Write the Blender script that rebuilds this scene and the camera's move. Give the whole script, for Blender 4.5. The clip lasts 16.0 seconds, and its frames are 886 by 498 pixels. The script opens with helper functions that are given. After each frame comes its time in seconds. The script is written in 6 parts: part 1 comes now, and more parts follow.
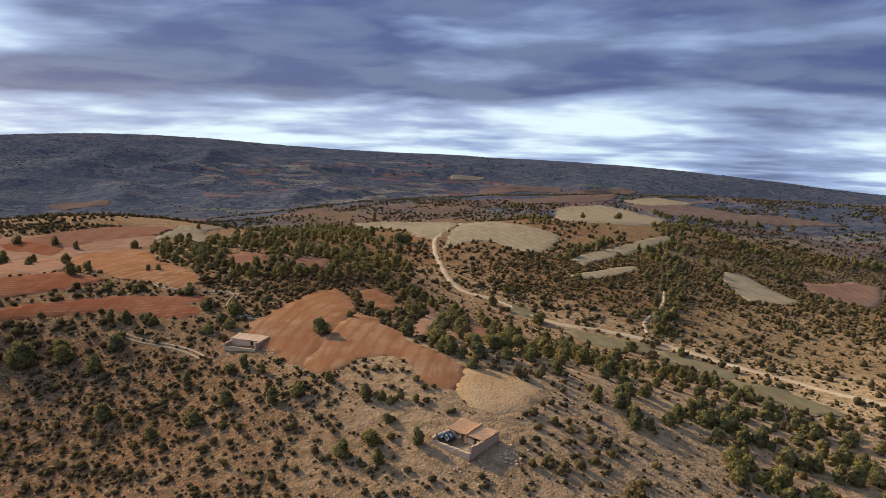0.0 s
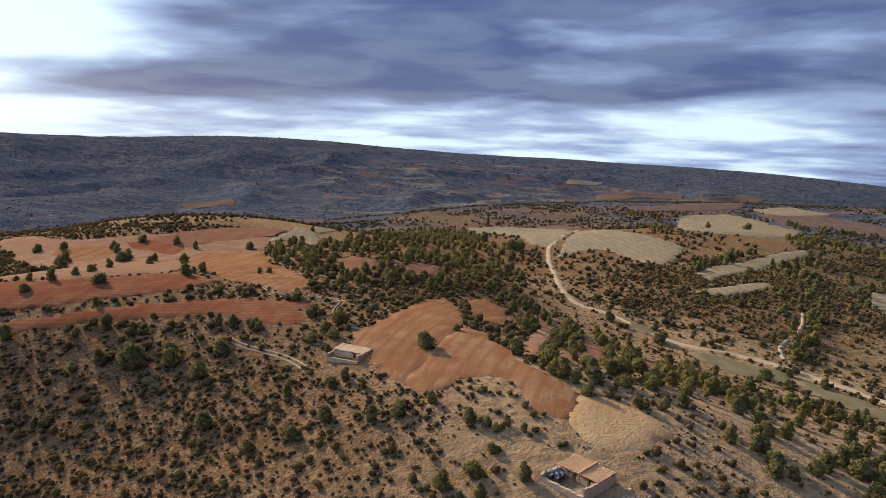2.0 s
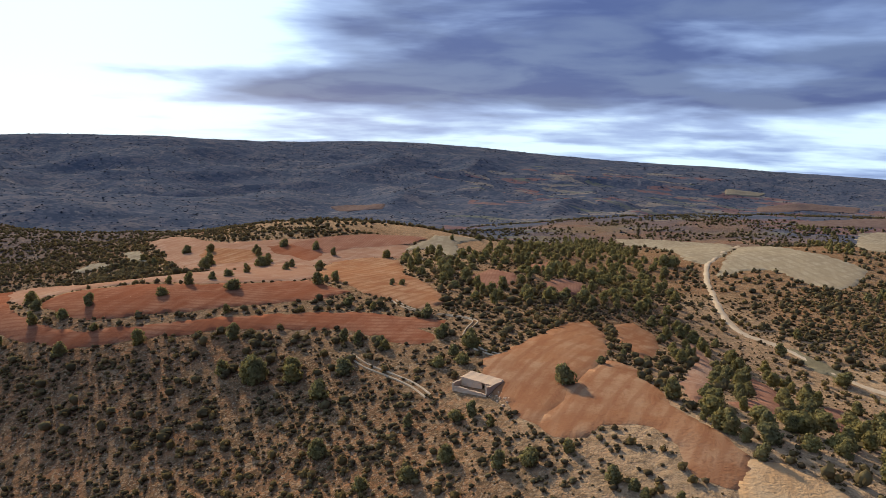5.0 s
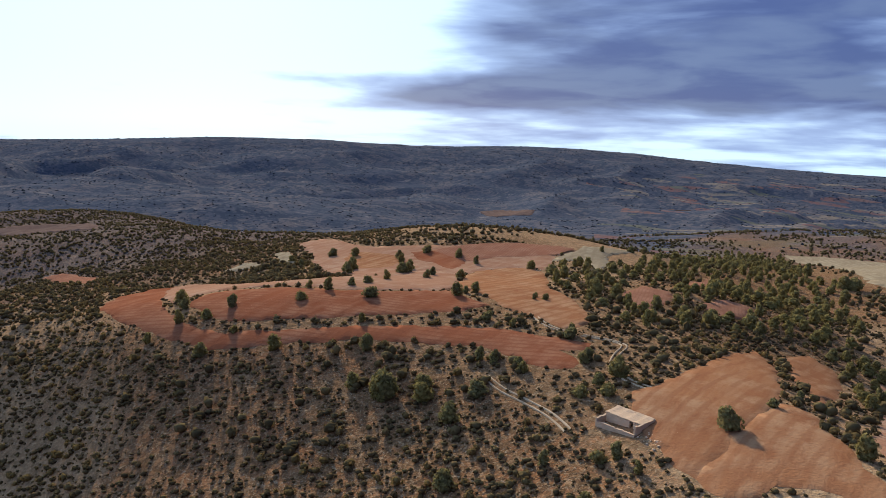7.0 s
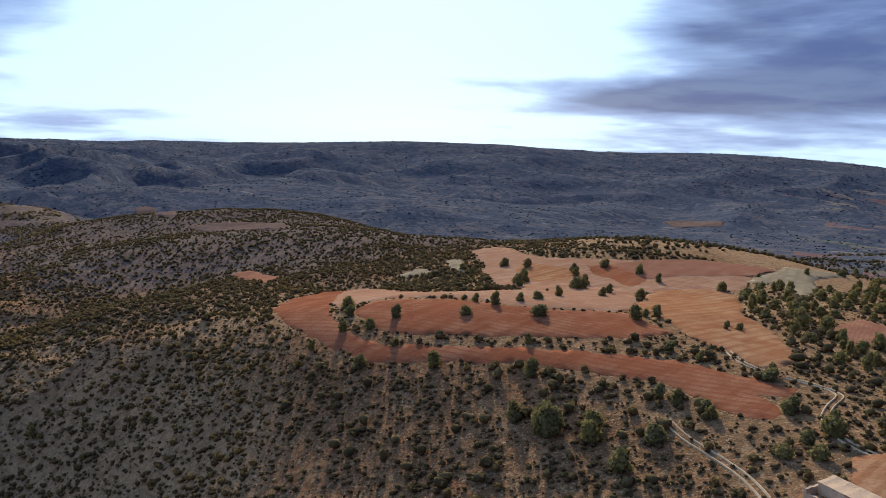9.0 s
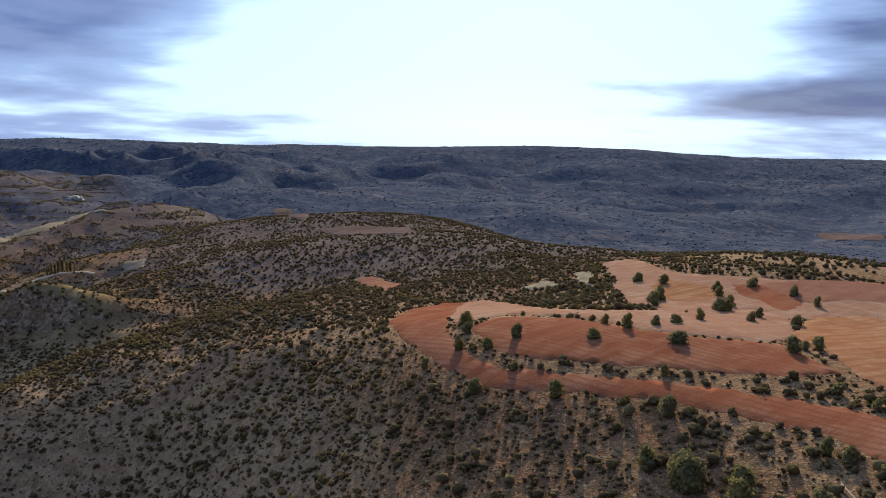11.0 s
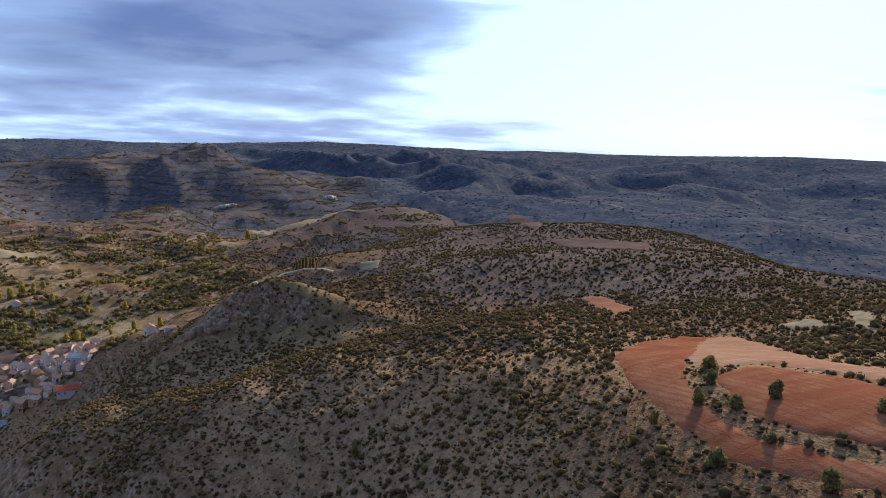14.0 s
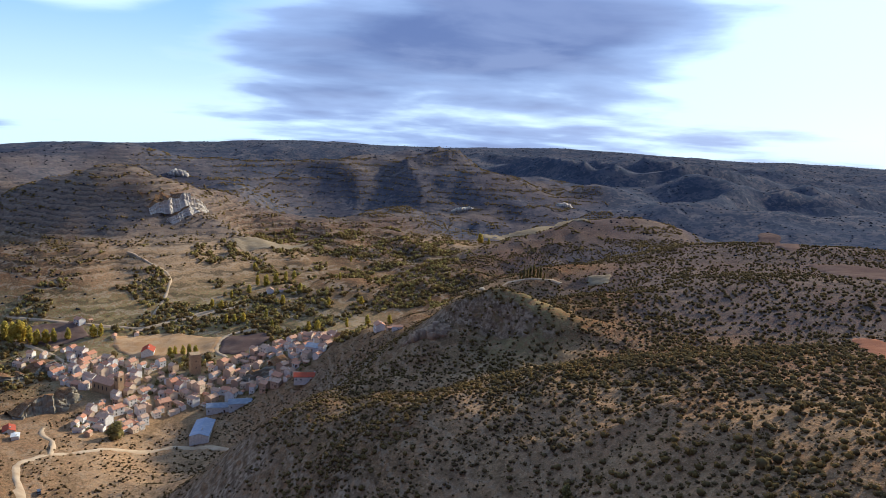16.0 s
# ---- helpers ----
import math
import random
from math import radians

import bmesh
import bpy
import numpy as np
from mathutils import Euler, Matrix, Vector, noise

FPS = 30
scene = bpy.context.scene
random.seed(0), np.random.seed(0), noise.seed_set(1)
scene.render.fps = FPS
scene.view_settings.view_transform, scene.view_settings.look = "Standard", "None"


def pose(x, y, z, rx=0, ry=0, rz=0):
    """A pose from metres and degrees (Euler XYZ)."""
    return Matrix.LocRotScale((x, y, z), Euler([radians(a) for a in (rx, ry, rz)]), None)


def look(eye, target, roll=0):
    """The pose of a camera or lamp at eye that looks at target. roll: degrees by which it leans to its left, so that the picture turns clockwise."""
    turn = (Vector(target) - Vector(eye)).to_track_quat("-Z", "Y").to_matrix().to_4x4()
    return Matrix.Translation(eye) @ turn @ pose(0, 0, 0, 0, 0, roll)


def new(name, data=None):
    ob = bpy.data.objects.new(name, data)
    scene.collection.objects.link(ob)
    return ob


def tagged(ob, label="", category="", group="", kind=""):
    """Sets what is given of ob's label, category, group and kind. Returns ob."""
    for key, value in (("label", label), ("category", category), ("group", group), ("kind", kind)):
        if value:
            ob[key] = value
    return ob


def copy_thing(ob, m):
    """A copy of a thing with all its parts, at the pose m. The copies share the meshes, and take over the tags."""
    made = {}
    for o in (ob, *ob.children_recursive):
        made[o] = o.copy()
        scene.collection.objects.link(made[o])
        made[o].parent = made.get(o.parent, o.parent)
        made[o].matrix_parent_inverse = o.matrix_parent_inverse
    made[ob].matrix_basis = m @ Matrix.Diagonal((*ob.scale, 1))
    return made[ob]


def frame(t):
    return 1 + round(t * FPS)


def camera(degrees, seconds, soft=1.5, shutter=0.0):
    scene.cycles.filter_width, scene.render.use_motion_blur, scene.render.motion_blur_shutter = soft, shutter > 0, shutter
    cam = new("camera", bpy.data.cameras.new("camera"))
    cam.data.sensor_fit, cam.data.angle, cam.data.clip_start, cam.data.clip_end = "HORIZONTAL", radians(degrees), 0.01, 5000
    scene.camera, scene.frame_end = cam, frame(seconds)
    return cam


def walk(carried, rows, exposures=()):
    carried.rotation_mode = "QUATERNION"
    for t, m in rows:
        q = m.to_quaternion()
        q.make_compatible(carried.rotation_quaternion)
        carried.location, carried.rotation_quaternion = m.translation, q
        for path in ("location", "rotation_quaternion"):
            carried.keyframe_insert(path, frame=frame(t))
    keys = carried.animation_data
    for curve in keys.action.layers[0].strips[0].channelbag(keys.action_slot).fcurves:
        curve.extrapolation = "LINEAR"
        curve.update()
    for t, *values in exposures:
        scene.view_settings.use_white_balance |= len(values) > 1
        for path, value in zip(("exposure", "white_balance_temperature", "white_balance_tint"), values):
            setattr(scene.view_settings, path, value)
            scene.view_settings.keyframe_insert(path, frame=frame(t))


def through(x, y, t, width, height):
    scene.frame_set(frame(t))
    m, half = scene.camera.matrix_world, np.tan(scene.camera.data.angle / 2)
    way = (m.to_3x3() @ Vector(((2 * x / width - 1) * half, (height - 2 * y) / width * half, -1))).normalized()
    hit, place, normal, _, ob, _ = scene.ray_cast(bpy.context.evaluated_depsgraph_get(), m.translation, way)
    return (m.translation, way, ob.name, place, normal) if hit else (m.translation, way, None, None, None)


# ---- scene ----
cam = camera(60.66, 16.0, 0.8)
# seconds, x, y, z, yaw, pitch, roll
ROWS = [
    (0.0, 0.05, 0.49, 101.54, 0.04, -9.59, -1.14),
    (0.5, 0.05, 3.95, 101.55, 2.85, -9.57, -1.18),
    (1.0, 0.04, 7.42, 101.55, 5.46, -9.56, -1.21),
    (1.5, -0.08, 11.01, 101.53, 7.22, -9.51, -1.23),
    (2.0, -0.27, 14.63, 101.42, 8.74, -9.49, -1.22),
    (2.5, -0.60, 18.33, 101.33, 10.82, -9.47, -1.25),
    (3.0, -1.07, 22.09, 101.21, 13.15, -9.42, -1.30),
    (5.5, -4.60, 41.09, 100.83, 21.96, -9.26, -1.29),
    (6.0, -5.78, 44.99, 100.74, 24.72, -9.24, -1.31),
    (6.5, -7.16, 48.95, 100.67, 27.86, -9.19, -1.40),
    (7.0, -8.77, 52.95, 100.61, 31.21, -9.17, -1.50),
    (7.5, -10.71, 57.05, 100.65, 34.69, -9.17, -1.56),
    (8.0, -12.97, 61.15, 100.60, 38.22, -9.15, -1.63),
    (8.5, -15.39, 65.13, 100.57, 41.70, -9.15, -1.63),
    (9.0, -18.29, 68.95, 100.68, 44.76, -9.16, -1.66),
    (11.5, -35.05, 86.61, 100.59, 57.17, -9.11, -1.61),
    (12.0, -38.89, 89.78, 100.65, 59.98, -9.12, -1.66),
    (12.5, -43.04, 92.74, 100.52, 62.97, -9.12, -1.78),
    (13.0, -47.45, 95.66, 100.37, 66.44, -9.14, -1.86),
    (13.5, -52.13, 98.52, 100.15, 70.12, -9.14, -1.99),
    (14.0, -57.18, 100.99, 99.96, 72.60, -9.15, -2.08),
    (14.5, -62.54, 103.03, 99.75, 75.29, -9.15, -2.16),
    (15.0, -68.25, 104.84, 99.58, 80.46, -9.21, -2.37),
    (15.5, -74.25, 106.35, 99.48, 86.04, -9.32, -2.64),
    (16.0, -80.50, 107.50, 99.39, 90.44, -9.41, -2.79),
]
walk(cam, [(t, pose(x, y, z, 90 + pitch, roll, yaw)) for t, x, y, z, yaw, pitch, roll in ROWS],
     [(0.0, 0.25, 6400, 9), (6.0, 0.36, 5950, 8), (9.0, 0.28, 5700, 7), (16.0, 0.38, 5700, 8)])

# ---- world and sun ----
SUN_LEFT, SUN_UP = 47.0, 23.0  # degrees to the left of +y, degrees over the horizon
world = bpy.data.worlds.new("sky")
scene.world = world
world.use_nodes = True


def graph(tree):
    """Small helpers that make and join nodes in a tree."""
    def put(kind, **values):
        n = tree.nodes.new(kind)
        if "layer_name" in values:
            n.layer_name = values["layer_name"]
        if "attribute_name" in values:
            n.attribute_name = values["attribute_name"]
        if "sky_type" in values:
            n.sky_type, n.sun_disc = values["sky_type"], values["sun_disc"]
        return n

    def join(a, b, out=0, into=0):
        tree.links.new(a.outputs[out], b.inputs[into])

    def calc(op, a, b=None, c=None, clamp=False):
        n = tree.nodes.new("ShaderNodeMath")
        n.operation, n.use_clamp = op, clamp
        for k, v in enumerate((a, b, c)):
            if v is None:
                continue
            if isinstance(v, (int, float)):
                n.inputs[k].default_value = v
            else:
                tree.links.new(v, n.inputs[k])
        return n.outputs[0]

    def step(v, lo, hi):
        n = tree.nodes.new("ShaderNodeMapRange")
        n.interpolation_type = "SMOOTHSTEP"
        n.inputs[1].default_value, n.inputs[2].default_value = lo, hi
        tree.links.new(v, n.inputs[0])
        return n.outputs[0]

    def blend(f, a, b, mode="MIX"):
        n = tree.nodes.new("ShaderNodeMix")
        n.data_type, n.blend_type = "RGBA", mode
        for k, v in ((0, f), (6, a), (7, b)):
            if isinstance(v, (int, float)):
                n.inputs[k].default_value = v
            elif isinstance(v, tuple):
                n.inputs[k].default_value = (*v, 1)
            else:
                tree.links.new(v, n.inputs[k])
        return n.outputs[2]

    def noise_at(vec, scale, detail=5.0, rough=0.55, warp=0.0):
        n = tree.nodes.new("ShaderNodeTexNoise")
        n.inputs["Scale"].default_value, n.inputs["Detail"].default_value = scale, detail
        n.inputs["Roughness"].default_value, n.inputs["Distortion"].default_value = rough, warp
        if vec is not None:
            tree.links.new(vec, n.inputs["Vector"])
        return n.outputs[0]

    def vector(x, y, z):
        n = tree.nodes.new("ShaderNodeCombineXYZ")
        for k, v in enumerate((x, y, z)):
            if isinstance(v, (int, float)):
                n.inputs[k].default_value = v
            else:
                tree.links.new(v, n.inputs[k])
        return n.outputs[0]
    return put, join, calc, step, blend, noise_at, vector


def build_sky():
    tree = world.node_tree
    tree.nodes.clear()
    put, join, calc, step, blend, noise_at, vector = graph(tree)
    out, back = put("ShaderNodeOutputWorld"), put("ShaderNodeBackground")
    join(back, out)
    clear = put("ShaderNodeTexSky", sky_type="NISHITA", sun_disc=False)
    clear.sun_elevation, clear.sun_rotation = radians(SUN_UP), radians(-SUN_LEFT)
    clear.altitude, clear.dust_density, clear.ozone_density = 1000, 1.5, 1.0
    coord = put("ShaderNodeTexCoord")
    sep = put("ShaderNodeSeparateXYZ")
    join(coord, sep)
    x, y, z = sep.outputs
    up = calc("ADD", z, 0.13)
    up = calc("MAXIMUM", up, 0.012)
    px, py = calc("DIVIDE", x, up), calc("DIVIDE", y, up)
    deck = vector(px, py, 0.0)
    azim = calc("MULTIPLY", calc("ARCTAN2", calc("MULTIPLY", x, -1.0), y), 57.2958)
    elev = calc("MULTIPLY", calc("ARCSINE", z), 57.2958)
    return tree, put, join, calc, step, blend, noise_at, vector, deck, azim, elev, clear, back


tree, put, join, calc, step, blend, noise_at, vector, deck, azim, elev, clear, back = build_sky()
def bump(v, centre, half):
    d = calc("DIVIDE", calc("ABSOLUTE", calc("SUBTRACT", v, centre)), half)
    return calc("SUBTRACT", 1.0, step(d, 0.0, 1.0))


def bank(az, az_half, el, el_half, tilt=0.0):
    """A soft bank of cloud about a bearing and a height, both in degrees."""
    e = calc("SUBTRACT", elev, calc("MULTIPLY", calc("SUBTRACT", azim, az), tilt))
    return calc("MULTIPLY", bump(azim, az, az_half), bump(e, el, el_half))


big = noise_at(deck, 0.48, 4.0, 0.46, 0.3)
fine = noise_at(deck, 1.3, 5.0, 0.5, 0.3)
flat = vector(calc("MULTIPLY", azim, 0.05), calc("MULTIPLY", elev, 0.27), 3.0)
streak = noise_at(flat, 1.3, 5.0, 0.5, 0.25)
mass = calc("ADD", calc("ADD", calc("MULTIPLY", big, 0.36), calc("MULTIPLY", fine, 0.20)), calc("MULTIPLY", streak, 0.44))
mass = calc("ADD", calc("MULTIPLY", calc("SUBTRACT", mass, 0.5), 1.5), 0.5)
# where the deck is heavy and where it thins
heavy = calc("MULTIPLY", calc("SUBTRACT", 1.0, step(azim, 22.0, 40.0)), step(elev, -0.5, 3.5))
tail = bank(36.0, 24.0, 2.6, 2.2, 0.03)
wedge = calc("MULTIPLY", bank(88.0, 27.0, 6.6, 5.4, -0.06), step(calc("ADD", elev, calc("MULTIPLY", calc("SUBTRACT", azim, 88.0), 0.02)), 2.1, 3.3))
layer = bank(86.0, 26.0, 2.0, 1.5, -0.01)
mass = calc("ADD", calc("MULTIPLY", calc("SUBTRACT", mass, 0.5), calc("SUBTRACT", 1.0, calc("MULTIPLY", wedge, 0.5))), 0.5)
high = step(elev, 14.0, 30.0)
sheet = calc("MULTIPLY", step(azim, -60.0, -40.0), calc("SUBTRACT", 1.0, step(azim, 130.0, 150.0)))
cover = calc("ADD", calc("MULTIPLY", heavy, 0.25), calc("MULTIPLY", tail, 0.24))
cover = calc("ADD", cover, calc("MULTIPLY", wedge, 0.35))
cover = calc("ADD", cover, calc("MULTIPLY", layer, 0.22))
cover = calc("SUBTRACT", cover, calc("MULTIPLY", high, 0.10))
cover = calc("ADD", cover, calc("MULTIPLY", bank(12.0, 14.0, 3.8, 2.6, 0.02), 0.16))
cover = calc("ADD", cover, calc("MULTIPLY", bank(-27.0, 12.0, 3.8, 3.0), 0.14))
cover = calc("SUBTRACT", cover, calc("MULTIPLY", bank(-3.0, 8.0, 3.6, 1.6), 0.14))
cover = calc("SUBTRACT", cover, calc("MULTIPLY", bank(34.0, 9.0, 7.5, 4.5, 0.1), 0.12))
cover = calc("SUBTRACT", cover, calc("MULTIPLY", step(azim, 100.0, 110.0), 0.14))
cover = calc("ADD", cover, calc("MULTIPLY", calc("SUBTRACT", 1.0, sheet), 0.2))
gap = calc("MULTIPLY", bump(azim, 54.0, 30.0), bump(elev, 7.0, 14.0))
amount = calc("SUBTRACT", calc("ADD", mass, cover), calc("MULTIPLY", gap, 0.42))
thick = step(amount, 0.52, 0.76)
veil = step(amount, 0.40, 0.58)
dark = blend(step(fine, 0.38, 0.62), (0.062, 0.090, 0.235), (0.125, 0.165, 0.30))
dark = blend(step(azim, 58.0, 78.0), dark, blend(step(fine, 0.38, 0.62), (0.115, 0.160, 0.335), (0.20, 0.25, 0.43)))
white = (0.70, 0.86, 0.93)
pale = (0.33, 0.43, 0.66)
cloud = blend(veil, white, pale)
cloud = blend(thick, cloud, dark)
# open blue past the end of the deck
blue = calc("MULTIPLY", step(azim, 94.0, 108.0), calc("MULTIPLY", step(elev, -0.5, 2.5), calc("SUBTRACT", 1.0, step(azim, 150.0, 170.0))))
puff = calc("MULTIPLY", bank(116.0, 11.0, 9.0, 5.0), calc("ADD", 0.3, fine))
blue = calc("MULTIPLY", blue, calc("SUBTRACT", 1.0, calc("MULTIPLY", step(puff, 0.22, 0.42), 0.9)))
blue = calc("MULTIPLY", blue, calc("SUBTRACT", 1.0, step(amount, 0.40, 0.60)))
colour = blend(blue, cloud, blend(step(elev, 0.0, 9.0), (0.60, 0.76, 1.0), (0.30, 0.50, 0.95)))
glow = calc("ADD", 1.0, calc("MULTIPLY", gap, 0.05))
dim = calc("SUBTRACT", 1.0, calc("MULTIPLY", high, 0.12))
gain = calc("MULTIPLY", glow, dim)
bright = blend(1.0, colour, vector(gain, gain, gain), "MULTIPLY")
# the clear sky adds its own light
both = blend(0.006, bright, clear.outputs[0], "ADD")
tree.links.new(both, back.inputs[0])
back.inputs[1].default_value = 0.92

sun = new("sun", bpy.data.lights.new("sun", "SUN"))
sun.data.energy, sun.data.angle, sun.data.color = 4.8, radians(4.0), (1.0, 0.84, 0.61)
a, e = radians(SUN_LEFT), radians(SUN_UP)
sun.matrix_basis = look((-math.sin(a) * math.cos(e) * 900, math.cos(a) * math.cos(e) * 900, math.sin(e) * 900), (0, 0, 0))

# ---- materials ----
def material(name, build, rough=0.9, bump_size=0.0, through=0.0, gloss=0.0):
    """A rough surface; build(put, ..., position) returns its colour, and height or None."""
    m = bpy.data.materials.new(name)
    m.use_nodes = True
    t = m.node_tree
    t.nodes.clear()
    g = graph(t)
    p, j = g[0], g[1]
    out, bsdf = p("ShaderNodeOutputMaterial"), p("ShaderNodeBsdfPrincipled")
    bsdf.inputs["Roughness"].default_value = rough
    bsdf.inputs["Specular IOR Level"].default_value = gloss
    last = bsdf
    if through:
        thin, both = p("ShaderNodeBsdfTranslucent"), p("ShaderNodeMixShader")
        both.inputs[0].default_value = through
        j(bsdf, both, 0, 1)
        j(thin, both, 0, 2)
        last = both
    j(last, out)
    place = p("ShaderNodeNewGeometry").outputs["Position"]
    colour, relief = build(*g, place)
    t.links.new(colour, bsdf.inputs["Base Color"])
    if through:
        t.links.new(colour, thin.inputs[0])
    if relief is not None:
        b = p("ShaderNodeBump")
        b.inputs["Strength"].default_value, b.inputs["Distance"].default_value = 1.0, bump_size
        t.links.new(relief, b.inputs["Height"])
        t.links.new(b.outputs[0], bsdf.inputs["Normal"])
    return m


def soil(light, dark, pale, furrow=0.0, heading=0.0):
    def build(put, join, calc, step, blend, noise_at, vector, place):
        n1, n2, n3 = noise_at(place, 0.018, 4, 0.6, 0.6), noise_at(place, 0.12, 5, 0.6), noise_at(place, 1.3, 3, 0.6)
        c = blend(step(n1, 0.35, 0.68), light, dark)
        c = blend(calc("MULTIPLY", step(calc("ADD", calc("MULTIPLY", n2, 0.6), calc("MULTIPLY", n1, 0.4)), 0.44, 0.62), 0.75), c, pale)
        c = blend(calc("MULTIPLY", step(n3, 0.45, 0.7), 0.35), c, dark)
        relief = calc("ADD", n3, calc("MULTIPLY", n2, 0.8))
        turned = put("ShaderNodeMapping")
        turned.inputs["Rotation"].default_value = (0, 0, -heading - 0.4)
        turned.inputs["Scale"].default_value = (0.24, 0.022, 0.1)
        turned.id_data.links.new(place, turned.inputs[0])
        passes = noise_at(turned.outputs[0], 1.0, 5, 0.65)
        c = blend(calc("MULTIPLY", step(passes, 0.46, 0.64), 0.3), c, pale)
        c = blend(calc("MULTIPLY", step(calc("SUBTRACT", 1.0, passes), 0.50, 0.66), 0.35), c, dark)
        if furrow:
            sep = put("ShaderNodeSeparateXYZ")
            tree_links = sep.id_data.links
            tree_links.new(place, sep.inputs[0])
            across = calc("ADD", calc("MULTIPLY", sep.outputs[0], math.cos(heading)), calc("MULTIPLY", sep.outputs[1], math.sin(heading)))
            across = calc("ADD", across, calc("MULTIPLY", n2, 2.0))
            line = step(calc("SINE", calc("MULTIPLY", across, 6.2832 / furrow)), 0.1, 0.9)
            c = blend(calc("MULTIPLY", calc("MULTIPLY", line, step(n2, 0.32, 0.55)), 0.5), c, dark)
        return c, relief
    return build


SOILS = {
    "red": material("red_soil", soil((0.255, 0.092, 0.046), (0.19, 0.065, 0.033), (0.32, 0.155, 0.090), 2.7, 1.74), bump_size=0.18),
    "orange": material("orange_soil", soil((0.325, 0.150, 0.071), (0.235, 0.096, 0.046), (0.40, 0.235, 0.130), 4.3, -0.15), bump_size=0.18),
    "pink": material("pinkish_soil", soil((0.335, 0.180, 0.109), (0.275, 0.132, 0.078), (0.40, 0.265, 0.178), 3.4, 1.74), bump_size=0.2),
    "brown": material("brown_soil", soil((0.29, 0.130, 0.078), (0.22, 0.098, 0.060), (0.34, 0.18, 0.115), 1.4, 0.2), bump_size=0.2),
    "dull": material("dull_far_soil", soil((0.155, 0.102, 0.082), (0.12, 0.076, 0.062), (0.19, 0.135, 0.108)), bump_size=0.2),
    "pale": material("pale_fallow", soil((0.30, 0.232, 0.145), (0.225, 0.168, 0.108), (0.37, 0.30, 0.20), 5.2, 0.3), bump_size=0.2),
    "green": material("green_fallow", soil((0.205, 0.165, 0.092), (0.155, 0.122, 0.072), (0.26, 0.21, 0.125)), bump_size=0.2),
    "gravel": material("gravel", soil((0.33, 0.25, 0.18), (0.24, 0.18, 0.125), (0.40, 0.32, 0.24)), bump_size=0.2),
    "stubble": material("stubble", soil((0.50, 0.31, 0.155), (0.43, 0.235, 0.108), (0.56, 0.385, 0.22)), bump_size=0.3),
}
TRACK = material("track_dust", soil((0.50, 0.37, 0.24), (0.40, 0.28, 0.175), (0.58, 0.45, 0.31)), bump_size=0.1)


